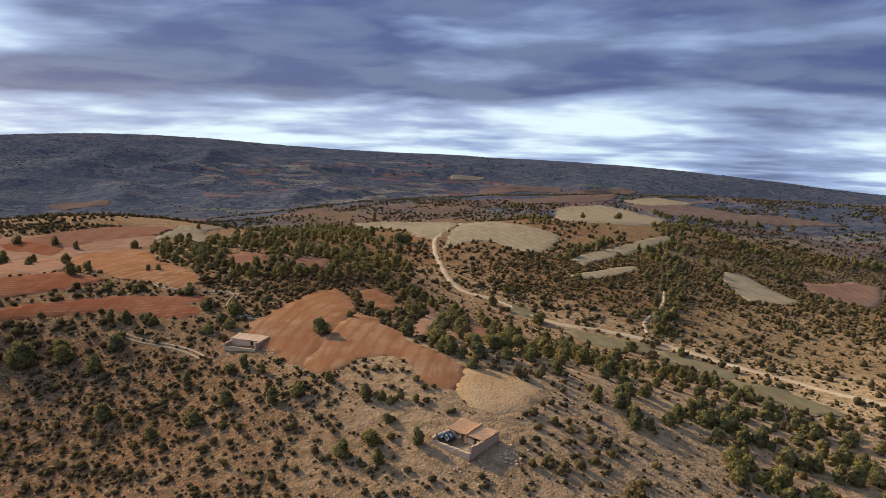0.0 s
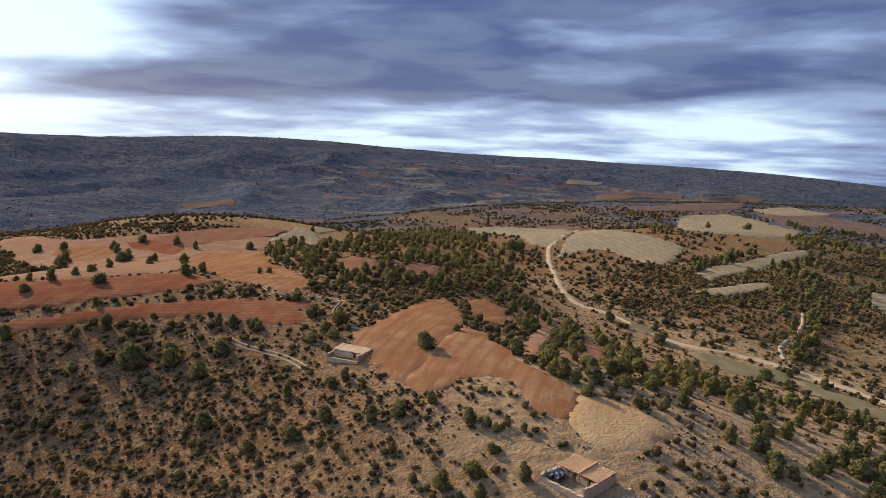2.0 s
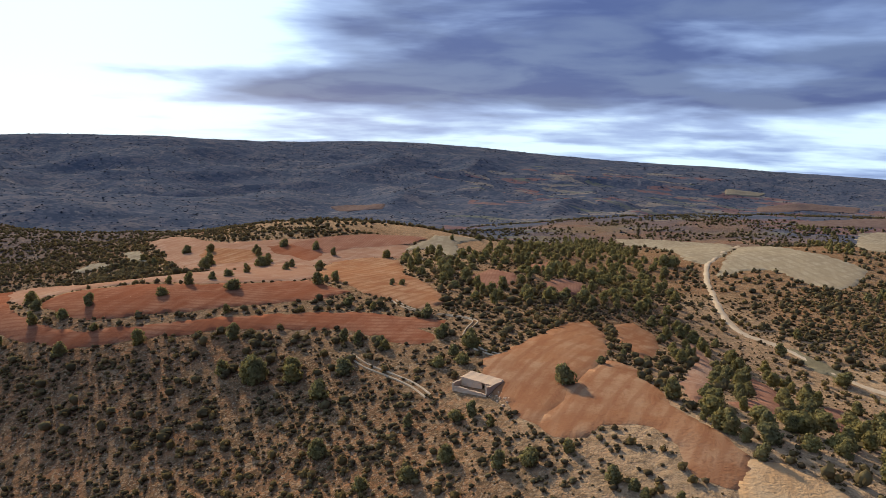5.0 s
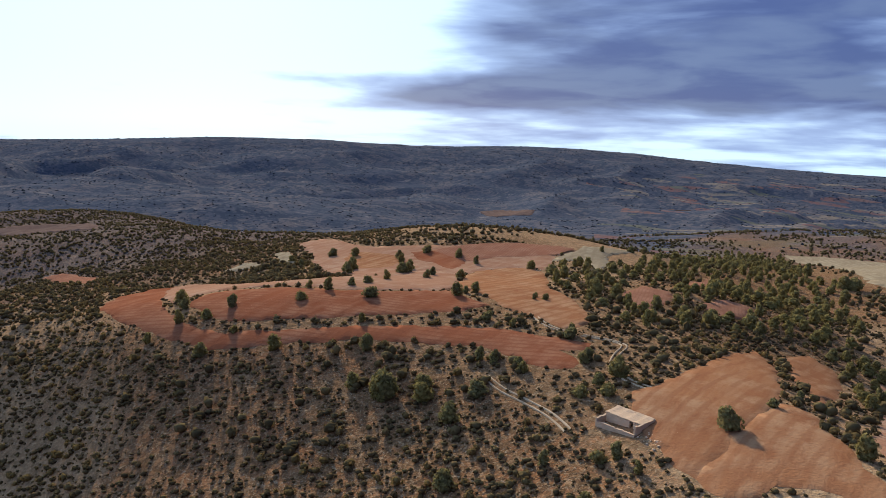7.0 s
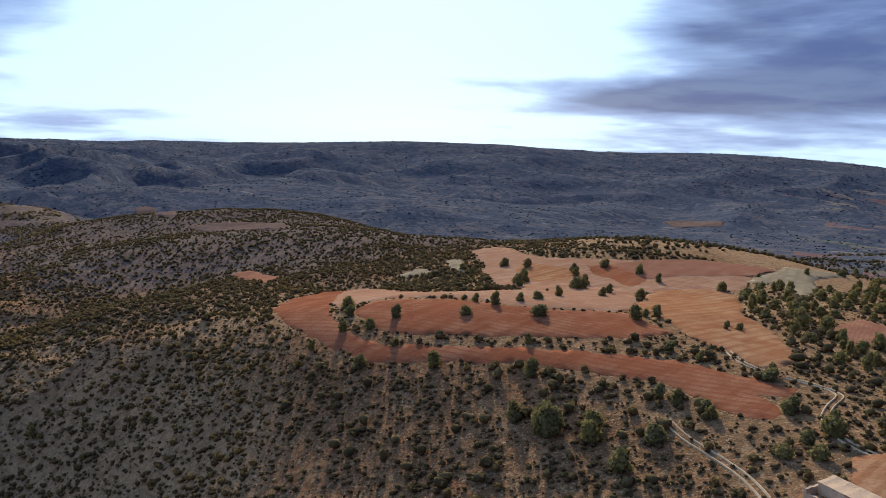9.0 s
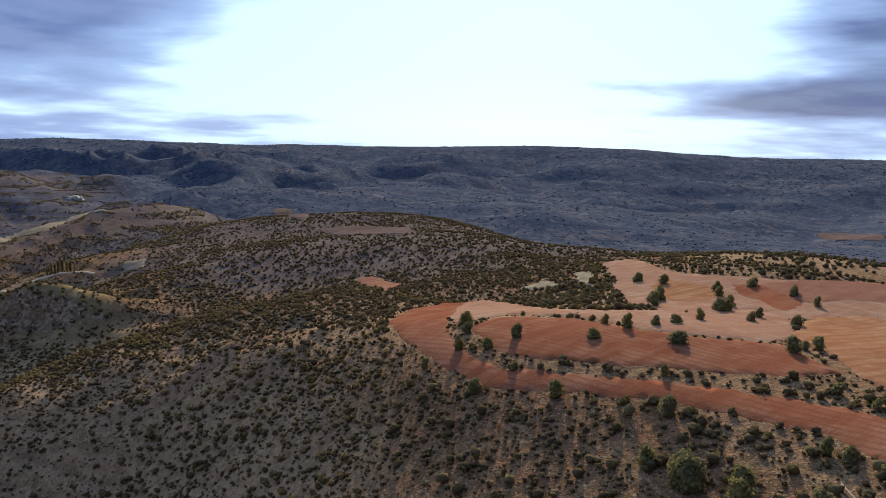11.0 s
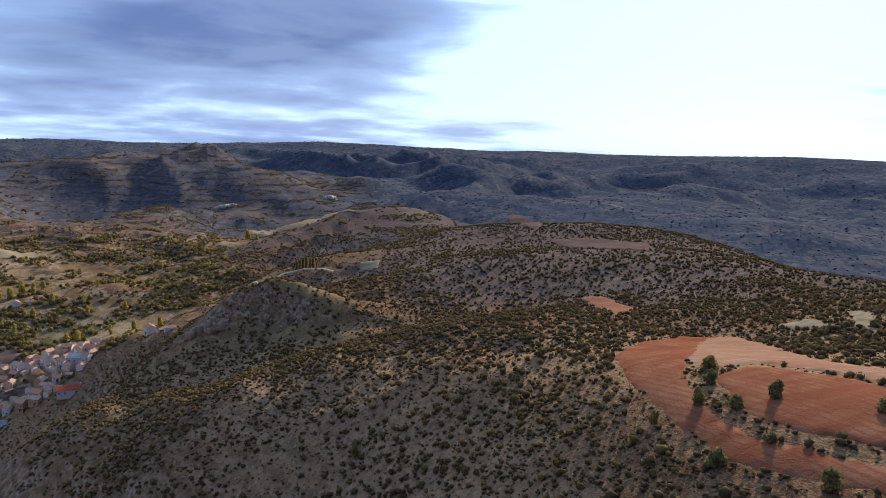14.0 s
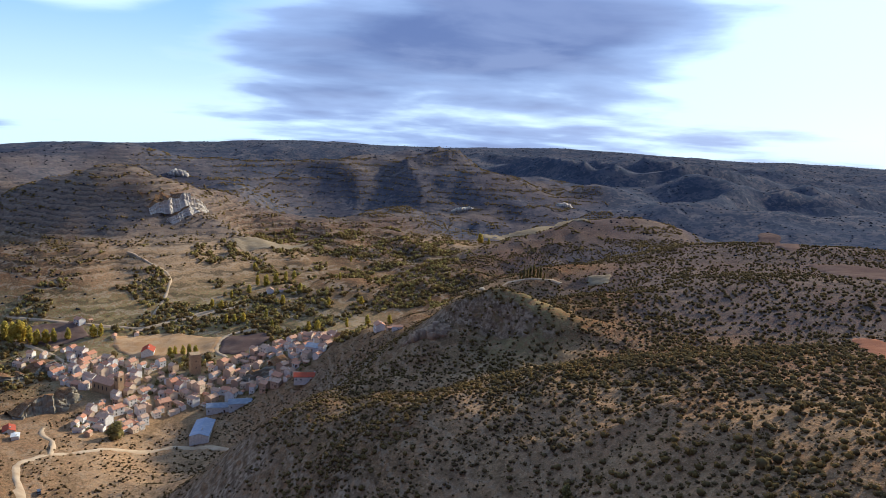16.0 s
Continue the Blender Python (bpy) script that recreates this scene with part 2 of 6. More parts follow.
def ground_build(put, join, calc, step, blend, noise_at, vector, place):
    cover = put("ShaderNodeVertexColor", layer_name="cover")
    terrace = put("ShaderNodeAttribute", attribute_name="terrace")
    sep = put("ShaderNodeSeparateColor")
    join(cover, sep)
    wood, green, bare = sep.outputs
    n1, n2, n3, n4 = noise_at(place, 0.011, 5, 0.6, 0.5), noise_at(place, 0.07, 5, 0.62, 0.4), noise_at(place, 0.42, 4, 0.65), noise_at(place, 2.0, 3, 0.6)
    c = blend(step(n1, 0.40, 0.62), (0.275, 0.126, 0.058), (0.196, 0.097, 0.047))
    c = blend(calc("MULTIPLY", step(n2, 0.46, 0.66), 0.55), c, (0.315, 0.180, 0.090))
    c = blend(calc("MULTIPLY", step(n3, 0.45, 0.55), calc("ADD", 0.55, calc("MULTIPLY", terrace.outputs["Fac"], 0.2))), c, (0.086, 0.060, 0.034))
    c = blend(calc("MULTIPLY", step(n4, 0.54, 0.62), 0.55), c, (0.36, 0.255, 0.155))
    rubble = calc("MULTIPLY", step(noise_at(place, 0.19, 5, 0.7, 1.4), 0.54, 0.62), 0.55)
    c = blend(rubble, c, (0.33, 0.218, 0.122))
    tuft = calc("MULTIPLY", step(noise_at(place, 0.75, 5, 0.68, 0.5), 0.50, 0.56), calc("SUBTRACT", 0.72, calc("MULTIPLY", bare, 0.45)))
    c = blend(tuft, c, (0.112, 0.066, 0.034))
    stone = calc("MULTIPLY", step(noise_at(place, 1.15, 4, 0.7, 0.3), 0.585, 0.63), 0.6)
    c = blend(stone, c, (0.42, 0.31, 0.20))
    c = blend(calc("MULTIPLY", bare, 0.7), c, blend(step(n3, 0.42, 0.62), (0.56, 0.385, 0.220), (0.36, 0.235, 0.130)))
    c = blend(calc("MULTIPLY", calc("MULTIPLY", green, step(n3, 0.36, 0.56)), 0.85), c, blend(step(n2, 0.4, 0.65), (0.215, 0.180, 0.080), (0.33, 0.27, 0.125)))
    face = put("ShaderNodeSeparateXYZ")
    join(put("ShaderNodeNewGeometry"), face, 1)
    steep = step(calc("SUBTRACT", 1.0, face.outputs[2]), 0.20, 0.36)
    rock = blend(step(noise_at(place, 0.33, 5, 0.7), 0.42, 0.60), (0.17, 0.115, 0.072), (0.40, 0.295, 0.195))
    c = blend(calc("MULTIPLY", steep, step(noise_at(place, 0.12, 4, 0.65), 0.36, 0.52)), c, rock)
    sep_z = put("ShaderNodeSeparateXYZ")
    sep_z.id_data.links.new(place, sep_z.inputs[0])
    bank_line = calc("SINE", calc("ADD", calc("MULTIPLY", sep_z.outputs[2], 1.05), calc("MULTIPLY", n2, 13.0)))
    bank_line = calc("MULTIPLY", calc("MULTIPLY", step(bank_line, 0.35, 0.8), step(n1, 0.36, 0.55)), calc("MULTIPLY", terrace.outputs["Fac"], 0.6))
    c = blend(bank_line, c, (0.066, 0.056, 0.038))
    scarp = calc("SINE", calc("ADD", calc("MULTIPLY", sep_z.outputs[2], 1.05), calc("ADD", calc("MULTIPLY", n2, 13.0), 2.2)))
    scarp = calc("MULTIPLY", calc("MULTIPLY", step(scarp, 0.55, 0.92), step(n3, 0.38, 0.52)), calc("MULTIPLY", terrace.outputs["Fac"], 0.55))
    c = blend(scarp, c, (0.42, 0.335, 0.235))
    # the blue of distance haze is mixed into these woodland base colours
    hazed_wood = blend(step(n1, 0.42, 0.60), (0.094, 0.097, 0.120), (0.132, 0.120, 0.128))
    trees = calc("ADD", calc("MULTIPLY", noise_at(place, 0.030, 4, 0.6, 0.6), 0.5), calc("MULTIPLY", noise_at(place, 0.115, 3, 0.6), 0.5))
    hazed_wood = blend(calc("MULTIPLY", step(trees, 0.455, 0.535), 0.9), hazed_wood, blend(n2, (0.045, 0.055, 0.080), (0.066, 0.078, 0.102)))
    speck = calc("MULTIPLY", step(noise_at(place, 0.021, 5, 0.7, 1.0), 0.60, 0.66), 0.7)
    hazed_wood = blend(speck, hazed_wood, (0.20, 0.178, 0.175))
    # small far fields and clearings in the woods
    plots = put("ShaderNodeTexVoronoi")
    plots.inputs["Scale"].default_value = 0.017
    turned = put("ShaderNodeMapping")
    turned.inputs["Rotation"].default_value, turned.inputs["Scale"].default_value = (0, 0, 0.35), (0.65, 1.9, 0.1)
    turned.id_data.links.new(place, turned.inputs[0])
    join(turned, plots)
    kind = put("ShaderNodeSeparateColor")
    kind.id_data.links.new(plots.outputs["Color"], kind.inputs[0])
    tint = blend(step(kind.outputs[1], 0.35, 0.45), (0.24, 0.115, 0.085), blend(step(kind.outputs[1], 0.7, 0.8), (0.29, 0.225, 0.16), (0.17, 0.16, 0.10)))
    tilled = calc("GREATER_THAN", calc("SUBTRACT", kind.outputs[0], calc("MULTIPLY", calc("SUBTRACT", 1.0, cover.outputs["Alpha"]), 0.5)), 0.62)
    tilled = calc("MULTIPLY", tilled, calc("SUBTRACT", 1.0, step(n2, 0.52, 0.6)))
    hazed_wood = blend(calc("MULTIPLY", tilled, 0.6), hazed_wood, tint)
    c = blend(wood, c, hazed_wood)
    return c, calc("ADD", calc("MULTIPLY", n3, 1.6), calc("MULTIPLY", n4, 0.5))


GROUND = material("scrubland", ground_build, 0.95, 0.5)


def leaf(light, dark):
    def build(put, join, calc, step, blend, noise_at, vector, place):
        rnd = put("ShaderNodeNewGeometry").outputs["Random Per Island"]
        who = put("ShaderNodeObjectInfo").outputs["Random"]
        c = blend(rnd, light, dark)
        c = blend(calc("MULTIPLY", who, 0.4), c, (light[0] * 1.3, light[1] * 1.1, light[2] * 0.7))
        c = blend(calc("MULTIPLY", step(noise_at(place, 0.05, 3), 0.45, 0.65), 0.4), c, (light[0] * 0.8, light[1] * 0.8, light[2] * 0.9))
        return c, None
    return build


JUNIPER = material("juniper_leaf", leaf((0.300, 0.255, 0.105), (0.128, 0.116, 0.054)), 0.8, through=0.38)
BUSH = material("bush_leaf", leaf((0.210, 0.156, 0.072), (0.096, 0.073, 0.037)), 0.85, through=0.3)
SCRUB = material("scrub_leaf", leaf((0.160, 0.112, 0.056), (0.074, 0.055, 0.030)), 0.9, through=0.25)
# near-black blue leaves stand in for haze and cloud shade far off
HAZED_WOODS = material("hazed_woods_leaf", leaf((0.020, 0.028, 0.043), (0.012, 0.019, 0.034)), 0.9, through=0.2)
POPLAR = material("autumn_leaf", leaf((0.58, 0.47, 0.10), (0.34, 0.31, 0.08)), 0.8, through=0.42)
OLIVE = material("fading_leaf", leaf((0.46, 0.37, 0.12), (0.24, 0.20, 0.08)), 0.85, through=0.35)
BARK = material("bark", lambda put, join, calc, step, blend, noise_at, vector, place: (blend(noise_at(place, 4.0), (0.12, 0.085, 0.06), (0.05, 0.037, 0.028)), noise_at(place, 9.0)), 0.9, 0.05)

# ---- land ----
# landforms: centre x, y, radius, height over the base level
BASE_LEVEL = -60.0
KNOLLS_A = [
    (-290, 130, 52, -16.1),
    (-290, 192, 52, 7.3),
    (-290, 254, 52, -6.4),
    (-290, 316, 52, -4.8),
    (-228, 130, 52, -17.7),
    (-228, 192, 52, 3.8),
    (-228, 316, 52, -2.9),
    (-228, 378, 52, -5.9),
    (-166, 130, 52, -1.8),
    (-166, 192, 52, 4.2),
    (-166, 254, 52, 4.9),
    (-166, 316, 52, -1.4),
    (-166, 378, 52, -7.8),
    (-104, 130, 52, 3.9),
    (-104, 192, 52, -4.4),
    (-104, 254, 52, 7.1),
    (-104, 316, 52, 3.0),
    (-104, 378, 52, 9.4),
    (-42, 130, 52, -6.2),
    (-42, 192, 52, 6.9),
    (-42, 254, 52, 14.2),
    (-42, 316, 52, 3.3),
]
KNOLLS_B = [
    (-42, 378, 52, 10.9),
    (20, 130, 52, -1.1),
    (20, 192, 52, 6.0),
    (20, 254, 52, -13.4),
    (20, 316, 52, -8.9),
    (20, 378, 52, -1.8),
    (82, 130, 52, -17.8),
    (82, 192, 52, -15.1),
    (82, 254, 52, -17.2),
    (82, 316, 52, -6.9),
    (144, 130, 52, -6.0),
    (144, 192, 52, -12.8),
    (144, 254, 52, -23.2),
    (144, 316, 52, -16.5),
    (144, 378, 52, -6.1),
    (-720, -60, 60, -11.5),
    (-720, 20, 60, 12.6),
    (-720, 100, 60, 10.9),
    (-720, 180, 60, 37.7),
    (-720, 260, 60, -1.9),
    (-642, -60, 60, -33.9),
    (-642, 20, 60, 13.6),
]
KNOLLS_C = [
    (-642, 180, 60, -31.0),
    (-642, 260, 60, 5.4),
    (-564, -60, 60, -10.2),
    (-564, 20, 60, -56.6),
    (-564, 100, 60, 37.6),
    (-564, 180, 60, 8.7),
    (-564, 260, 60, 1.5),
    (-486, -60, 60, -11.5),
    (-486, 20, 60, 48.0),
    (-486, 100, 60, -54.2),
    (-486, 180, 60, -7.7),
    (-486, 260, 60, -20.9),
    (-408, -60, 60, -33.6),
    (-408, 20, 60, 7.4),
    (-408, 100, 60, 14.2),
    (-408, 180, 60, -11.8),
    (-408, 260, 60, 4.0),
]
HILLS_A = [
    (-950, -50, 125, 15.9),
    (-950, 100, 125, -15.9),
    (-950, 250, 125, 17.3),
    (-950, 550, 125, -24.0),
    (-800, -200, 125, -10.0),
    (-800, -50, 125, -15.7),
    (-800, 100, 125, -64.8),
    (-800, 250, 125, 54.2),
    (-800, 400, 125, -2.4),
    (-800, 550, 125, 66.2),
    (-650, -200, 125, -39.9),
    (-650, -50, 125, 22.2),
    (-650, 100, 125, -20.7),
    (-650, 250, 125, 1.2),
    (-650, 400, 125, -2.8),
    (-650, 550, 125, 36.0),
    (-500, -200, 125, -18.1),
    (-500, -50, 125, -26.6),
    (-500, 100, 125, 42.3),
    (-500, 250, 125, 32.8),
    (-500, 400, 125, 50.2),
    (-500, 550, 125, 12.2),
]
HILLS_B = [
    (-350, -200, 125, 62.7),
    (-350, -50, 125, -98.4),
    (-350, 100, 125, 57.6),
    (-350, 250, 125, -18.8),
    (-350, 400, 125, -15.0),
    (-350, 550, 125, 34.6),
    (-200, -200, 125, 11.8),
    (-200, -50, 125, -61.6),
    (-200, 100, 125, 11.9),
    (-200, 250, 125, 65.3),
    (-200, 400, 125, 66.2),
    (-200, 550, 125, 18.0),
    (-50, -200, 125, -46.1),
    (-50, -50, 125, 53.2),
    (-50, 100, 125, 23.9),
    (-50, 250, 125, -48.2),
    (-50, 400, 125, -10.9),
    (-50, 550, 125, 4.1),
    (100, -200, 125, 7.3),
    (100, -50, 125, 18.1),
    (100, 100, 125, 16.5),
    (100, 250, 125, 133.4),
]
HILLS_C = [
    (100, 400, 125, -3.3),
    (100, 550, 125, 50.9),
    (-1480, -430, 105, -70.4),
    (-1480, -290, 105, 119.9),
    (-1480, -150, 105, -80.6),
    (-1480, -10, 105, 110.1),
    (-1480, 130, 105, -11.7),
    (-1480, 270, 105, 30.2),
    (-1480, 410, 105, 1.2),
    (-1345, -430, 105, -24.1),
    (-1345, -290, 105, 16.9),
    (-1345, -150, 105, 72.8),
    (-1345, -10, 105, 25.1),
    (-1345, 270, 105, 40.8),
    (-1345, 410, 105, -77.6),
    (-1210, -430, 105, 82.3),
    (-1210, -290, 105, 71.5),
    (-1210, -150, 105, -16.5),
    (-1210, -10, 105, 60.9),
    (-1210, 130, 105, 3.0),
    (-1210, 270, 105, 24.7),
    (-1210, 410, 105, 74.0),
]
HILLS_D = [
    (-1075, -430, 105, -12.8),
    (-1075, -290, 105, 6.8),
    (-1075, -150, 105, 33.5),
    (-1075, -10, 105, -32.8),
    (-1075, 130, 105, 7.5),
    (-1075, 270, 105, 16.2),
    (-1075, 410, 105, -4.5),
    (-940, -430, 105, 35.9),
    (-940, -290, 105, 22.1),
    (-940, -150, 105, -29.3),
    (-940, -10, 105, 19.2),
    (-940, 130, 105, 19.1),
    (-940, 270, 105, -42.1),
    (-940, 410, 105, 38.9),
]
SLOPES_A = [
    (574, 819, 300, 78.5),
    (803, 1147, 300, -33.4),
    (342, 940, 300, -30.3),
    (87, 996, 300, 59.8),
    (122, 1395, 300, -3.4),
    (-174, 985, 300, -8.1),
    (-243, 1379, 300, -12.9),
    (-423, 906, 300, 51.0),
    (-592, 1269, 300, -30.4),
    (-643, 766, 300, -32.7),
    (-900, 1072, 300, 21.7),
    (-819, 574, 300, -53.6),
    (-1147, 803, 300, 52.5),
    (-940, 342, 300, 29.9),
    (-1316, 479, 300, -64.2),
    (-996, 87, 300, 24.3),
    (-1395, 122, 300, -70.4),
    (-985, -174, 300, 19.5),
    (-1379, -243, 300, -225.4),
    (-906, -423, 300, -51.4),
    (-1269, -592, 300, 172.5),
    (-766, -643, 300, -56.5),
]
SLOPES_B = [
    (-1072, -900, 300, -200.1),
]
PLATEAUS_A = [
    (1090, 1556, 520, 79.8),
    (1434, 2048, 520, -138.4),
    (681, 1774, 520, 19.2),
    (896, 2334, 520, -43.6),
    (232, 1886, 520, -10.1),
    (305, 2481, 520, -35.5),
    (-232, 1886, 520, -17.7),
    (-305, 2481, 520, -41.8),
    (-681, 1774, 520, 82.0),
    (-896, 2334, 520, -20.2),
    (-1090, 1556, 520, -91.8),
    (-1434, 2048, 520, -9.5),
    (-1434, 1247, 520, 36.3),
    (-1887, 1640, 520, -6.1),
    (-1693, 863, 520, -18.0),
    (-2228, 1135, 520, -12.2),
    (-1851, 427, 520, 28.1),
    (-2436, 562, 520, -4.3),
    (-1900, -33, 520, 107.1),
    (-2500, -44, 520, -94.6),
    (-1835, -492, 520, 28.8),
    (-2415, -647, 520, -12.2),
]
PLATEAUS_B = [
    (-1662, -921, 520, 61.7),
    (-2187, -1212, 520, -84.2),
    (1998, 2751, 520, 14.5),
    (1544, 3029, 520, -1.0),
    (1051, 3234, 520, 28.0),
    (532, 3358, 520, 17.5),
    (0, 3400, 520, 27.1),
    (-532, 3358, 520, 4.0),
    (-1051, 3234, 520, 46.3),
    (-1544, 3029, 520, 54.7),
    (-1998, 2751, 520, -32.6),
    (-2404, 2404, 520, 111.3),
    (-2751, 1998, 520, -43.8),
    (-3029, 1544, 520, 92.7),
    (-3234, 1051, 520, -55.7),
    (-3358, 532, 520, 141.2),
    (-3400, 0, 520, -94.9),
    (-3358, -532, 520, 174.2),
    (-3234, -1051, 520, -109.7),
    (-3029, -1544, 520, 182.2),
    (-2751, -1998, 520, -177.5),
    (2527, 3479, 800, -153.8),
]
PLATEAUS_C = [
    (894, 4206, 800, -64.3),
    (-894, 4206, 800, -14.2),
    (-2527, 3479, 800, 29.4),
    (-3724, 2150, 800, 9.2),
    (-4276, 449, 800, 2.4),
    (-4090, -1329, 800, -52.8),
]
LANDFORMS = np.array(KNOLLS_A + KNOLLS_B + KNOLLS_C + HILLS_A + HILLS_B + HILLS_C + HILLS_D + SLOPES_A + SLOPES_B + PLATEAUS_A + PLATEAUS_B + PLATEAUS_C, dtype=float)


def lattice(x, y, seed):
    """Smooth value noise, -1 to 1."""
    ix, iy = np.floor(x), np.floor(y)
    fx, fy = x - ix, y - iy
    fx, fy = fx * fx * (3 - 2 * fx), fy * fy * (3 - 2 * fy)

    def h(a, b):
        v = np.sin(a * 127.1 + b * 311.7 + seed * 74.7) * 43758.5453
        return (v - np.floor(v)) * 2 - 1
    top = h(ix, iy) * (1 - fx) + h(ix + 1, iy) * fx
    low = h(ix, iy + 1) * (1 - fx) + h(ix + 1, iy + 1) * fx
    return top * (1 - fy) + low * fy


def fbm(x, y, size, octaves, seed):
    total, amp = 0.0, 1.0
    for k in range(octaves):
        total = total + amp * lattice(x / size, y / size, seed + k)
        size, amp = size / 2.1, amp * 0.5
    return total


def ramp(v, lo, hi):
    t = np.clip((v - lo) / (hi - lo), 0, 1)
    return t * t * (3 - 2 * t)


def height(x, y):
    x, y = np.asarray(x, dtype=float), np.asarray(y, dtype=float)
    z = np.full(x.shape, BASE_LEVEL)
    for cx, cy, r, h in LANDFORMS:
        z = z + h * np.exp(-((x - cx) ** 2 + (y - cy) ** 2) / (2 * r * r))
    d = np.hypot(x, y)
    z = z - 220 * ramp(d, 3650, 4700)
    # gullies and spurs grow with the distance
    z = z + ramp(d, 500, 1600) * (9 + 10 * ramp(-x, 1200, 1900)) * fbm(x, y, 260, 4, 3) * (1 - 0.75 * ramp(d, 3000, 3400))
    west = ramp(-x, 1150, 1800) * ramp(1700 - y, 0, 500)
    z = z + west * ramp(d, 1500, 2000) * (1 - ramp(d, 2900, 3400)) * 20 * fbm(x, y, 420, 3, 26)
    z = z + ramp(d, 1500, 2300) * (1 - ramp(d, 2900, 3400)) * (14 + 26 * west) * (0.5 - np.abs(lattice(x / 330, y / 330, 21)))
    # spurs and side valleys come down from the mesa
    bearing = np.arctan2(-x, y)
    spur = 1 - np.abs(np.sin(bearing * 11 + 3.0 * lattice(d / 420, bearing * 4, 61) + 1.2 * lattice(d / 170, bearing * 9, 63) + 0.8))
    z = z + ramp(d, 1450, 2000) * (1 - ramp(d, 2700, 3300)) * (spur - 0.45) * (24 * (1 - 0.7 * ramp(np.degrees(bearing), 88, 98)) + 38 * ramp(np.degrees(bearing), 50, 68) * (1 - 0.95 * ramp(np.degrees(bearing), 84, 95)))
    hill = ramp(-x, 830, 960) * (1 - ramp(-x, 1500, 1700)) * ramp(z, -112, -80) * ramp(400 - y, 0, 200)
    z = z + hill * (11 * (0.35 - np.abs(fbm(x, y, 120, 3, 44))) + 3 * fbm(x, y, 30, 2, 46))
    # the knoll at the end of the ridge above the village
    along, across = (x + 525) * 0.64 + (y - 145) * 0.77, (x + 525) * -0.77 + (y - 145) * 0.64
    z = z + 19 * np.exp(-(along / 46) ** 2 - (across / np.where(across < 0, 40, 17)) ** 2) * (0.22 * ramp(across, -34, -14) + 0.78 * ramp(across + 3 * fbm(x, y, 14, 2, 49), -14, -5))
    top = ramp(z, 18, 30) * ramp(x, -330, -290) * ramp(600 - d, 0, 100)  # the flat ploughed top
    z = z + (0.5 - 0.3 * top) * fbm(x, y, 28, 3, 9) + (1 - top) * ramp(-x, 120, 320) * 1.5 * fbm(x, y, 45, 3, 15)
    # rills and rocky ribs on the ridge
    z = z + (1 - top) * ramp(-x, 170, 300) * (1 - ramp(d, 720, 850)) * ramp(300 - y, 0, 90) * 3.4 * (0.3 - np.abs(fbm(x, y, 34, 3, 48)))
    # old terraces on the slope above the village
    side = 0.4 * ramp(-x, 150, 260) * ramp(220 - y, 0, 60) * (1 - ramp(d, 700, 800))
    s = z / 4.5
    z = z + side * 0.25 * np.sin(2 * np.pi * s)
    return z


def spread(lo, fine_lo, fine_hi, hi, cell, grow, most):
    """Grid lines: even between fine_lo and fine_hi, wider and wider outside."""
    mid = list(np.arange(fine_lo, fine_hi + 0.1, cell))
    for sign, start, stop in ((1, fine_hi, hi), (-1, fine_lo, lo)):
        v, c = start, cell
        while (stop - v) * sign > 0:
            c = min(c * grow, most)
            v += sign * c
            mid.append(v)
    return np.array(sorted(mid))


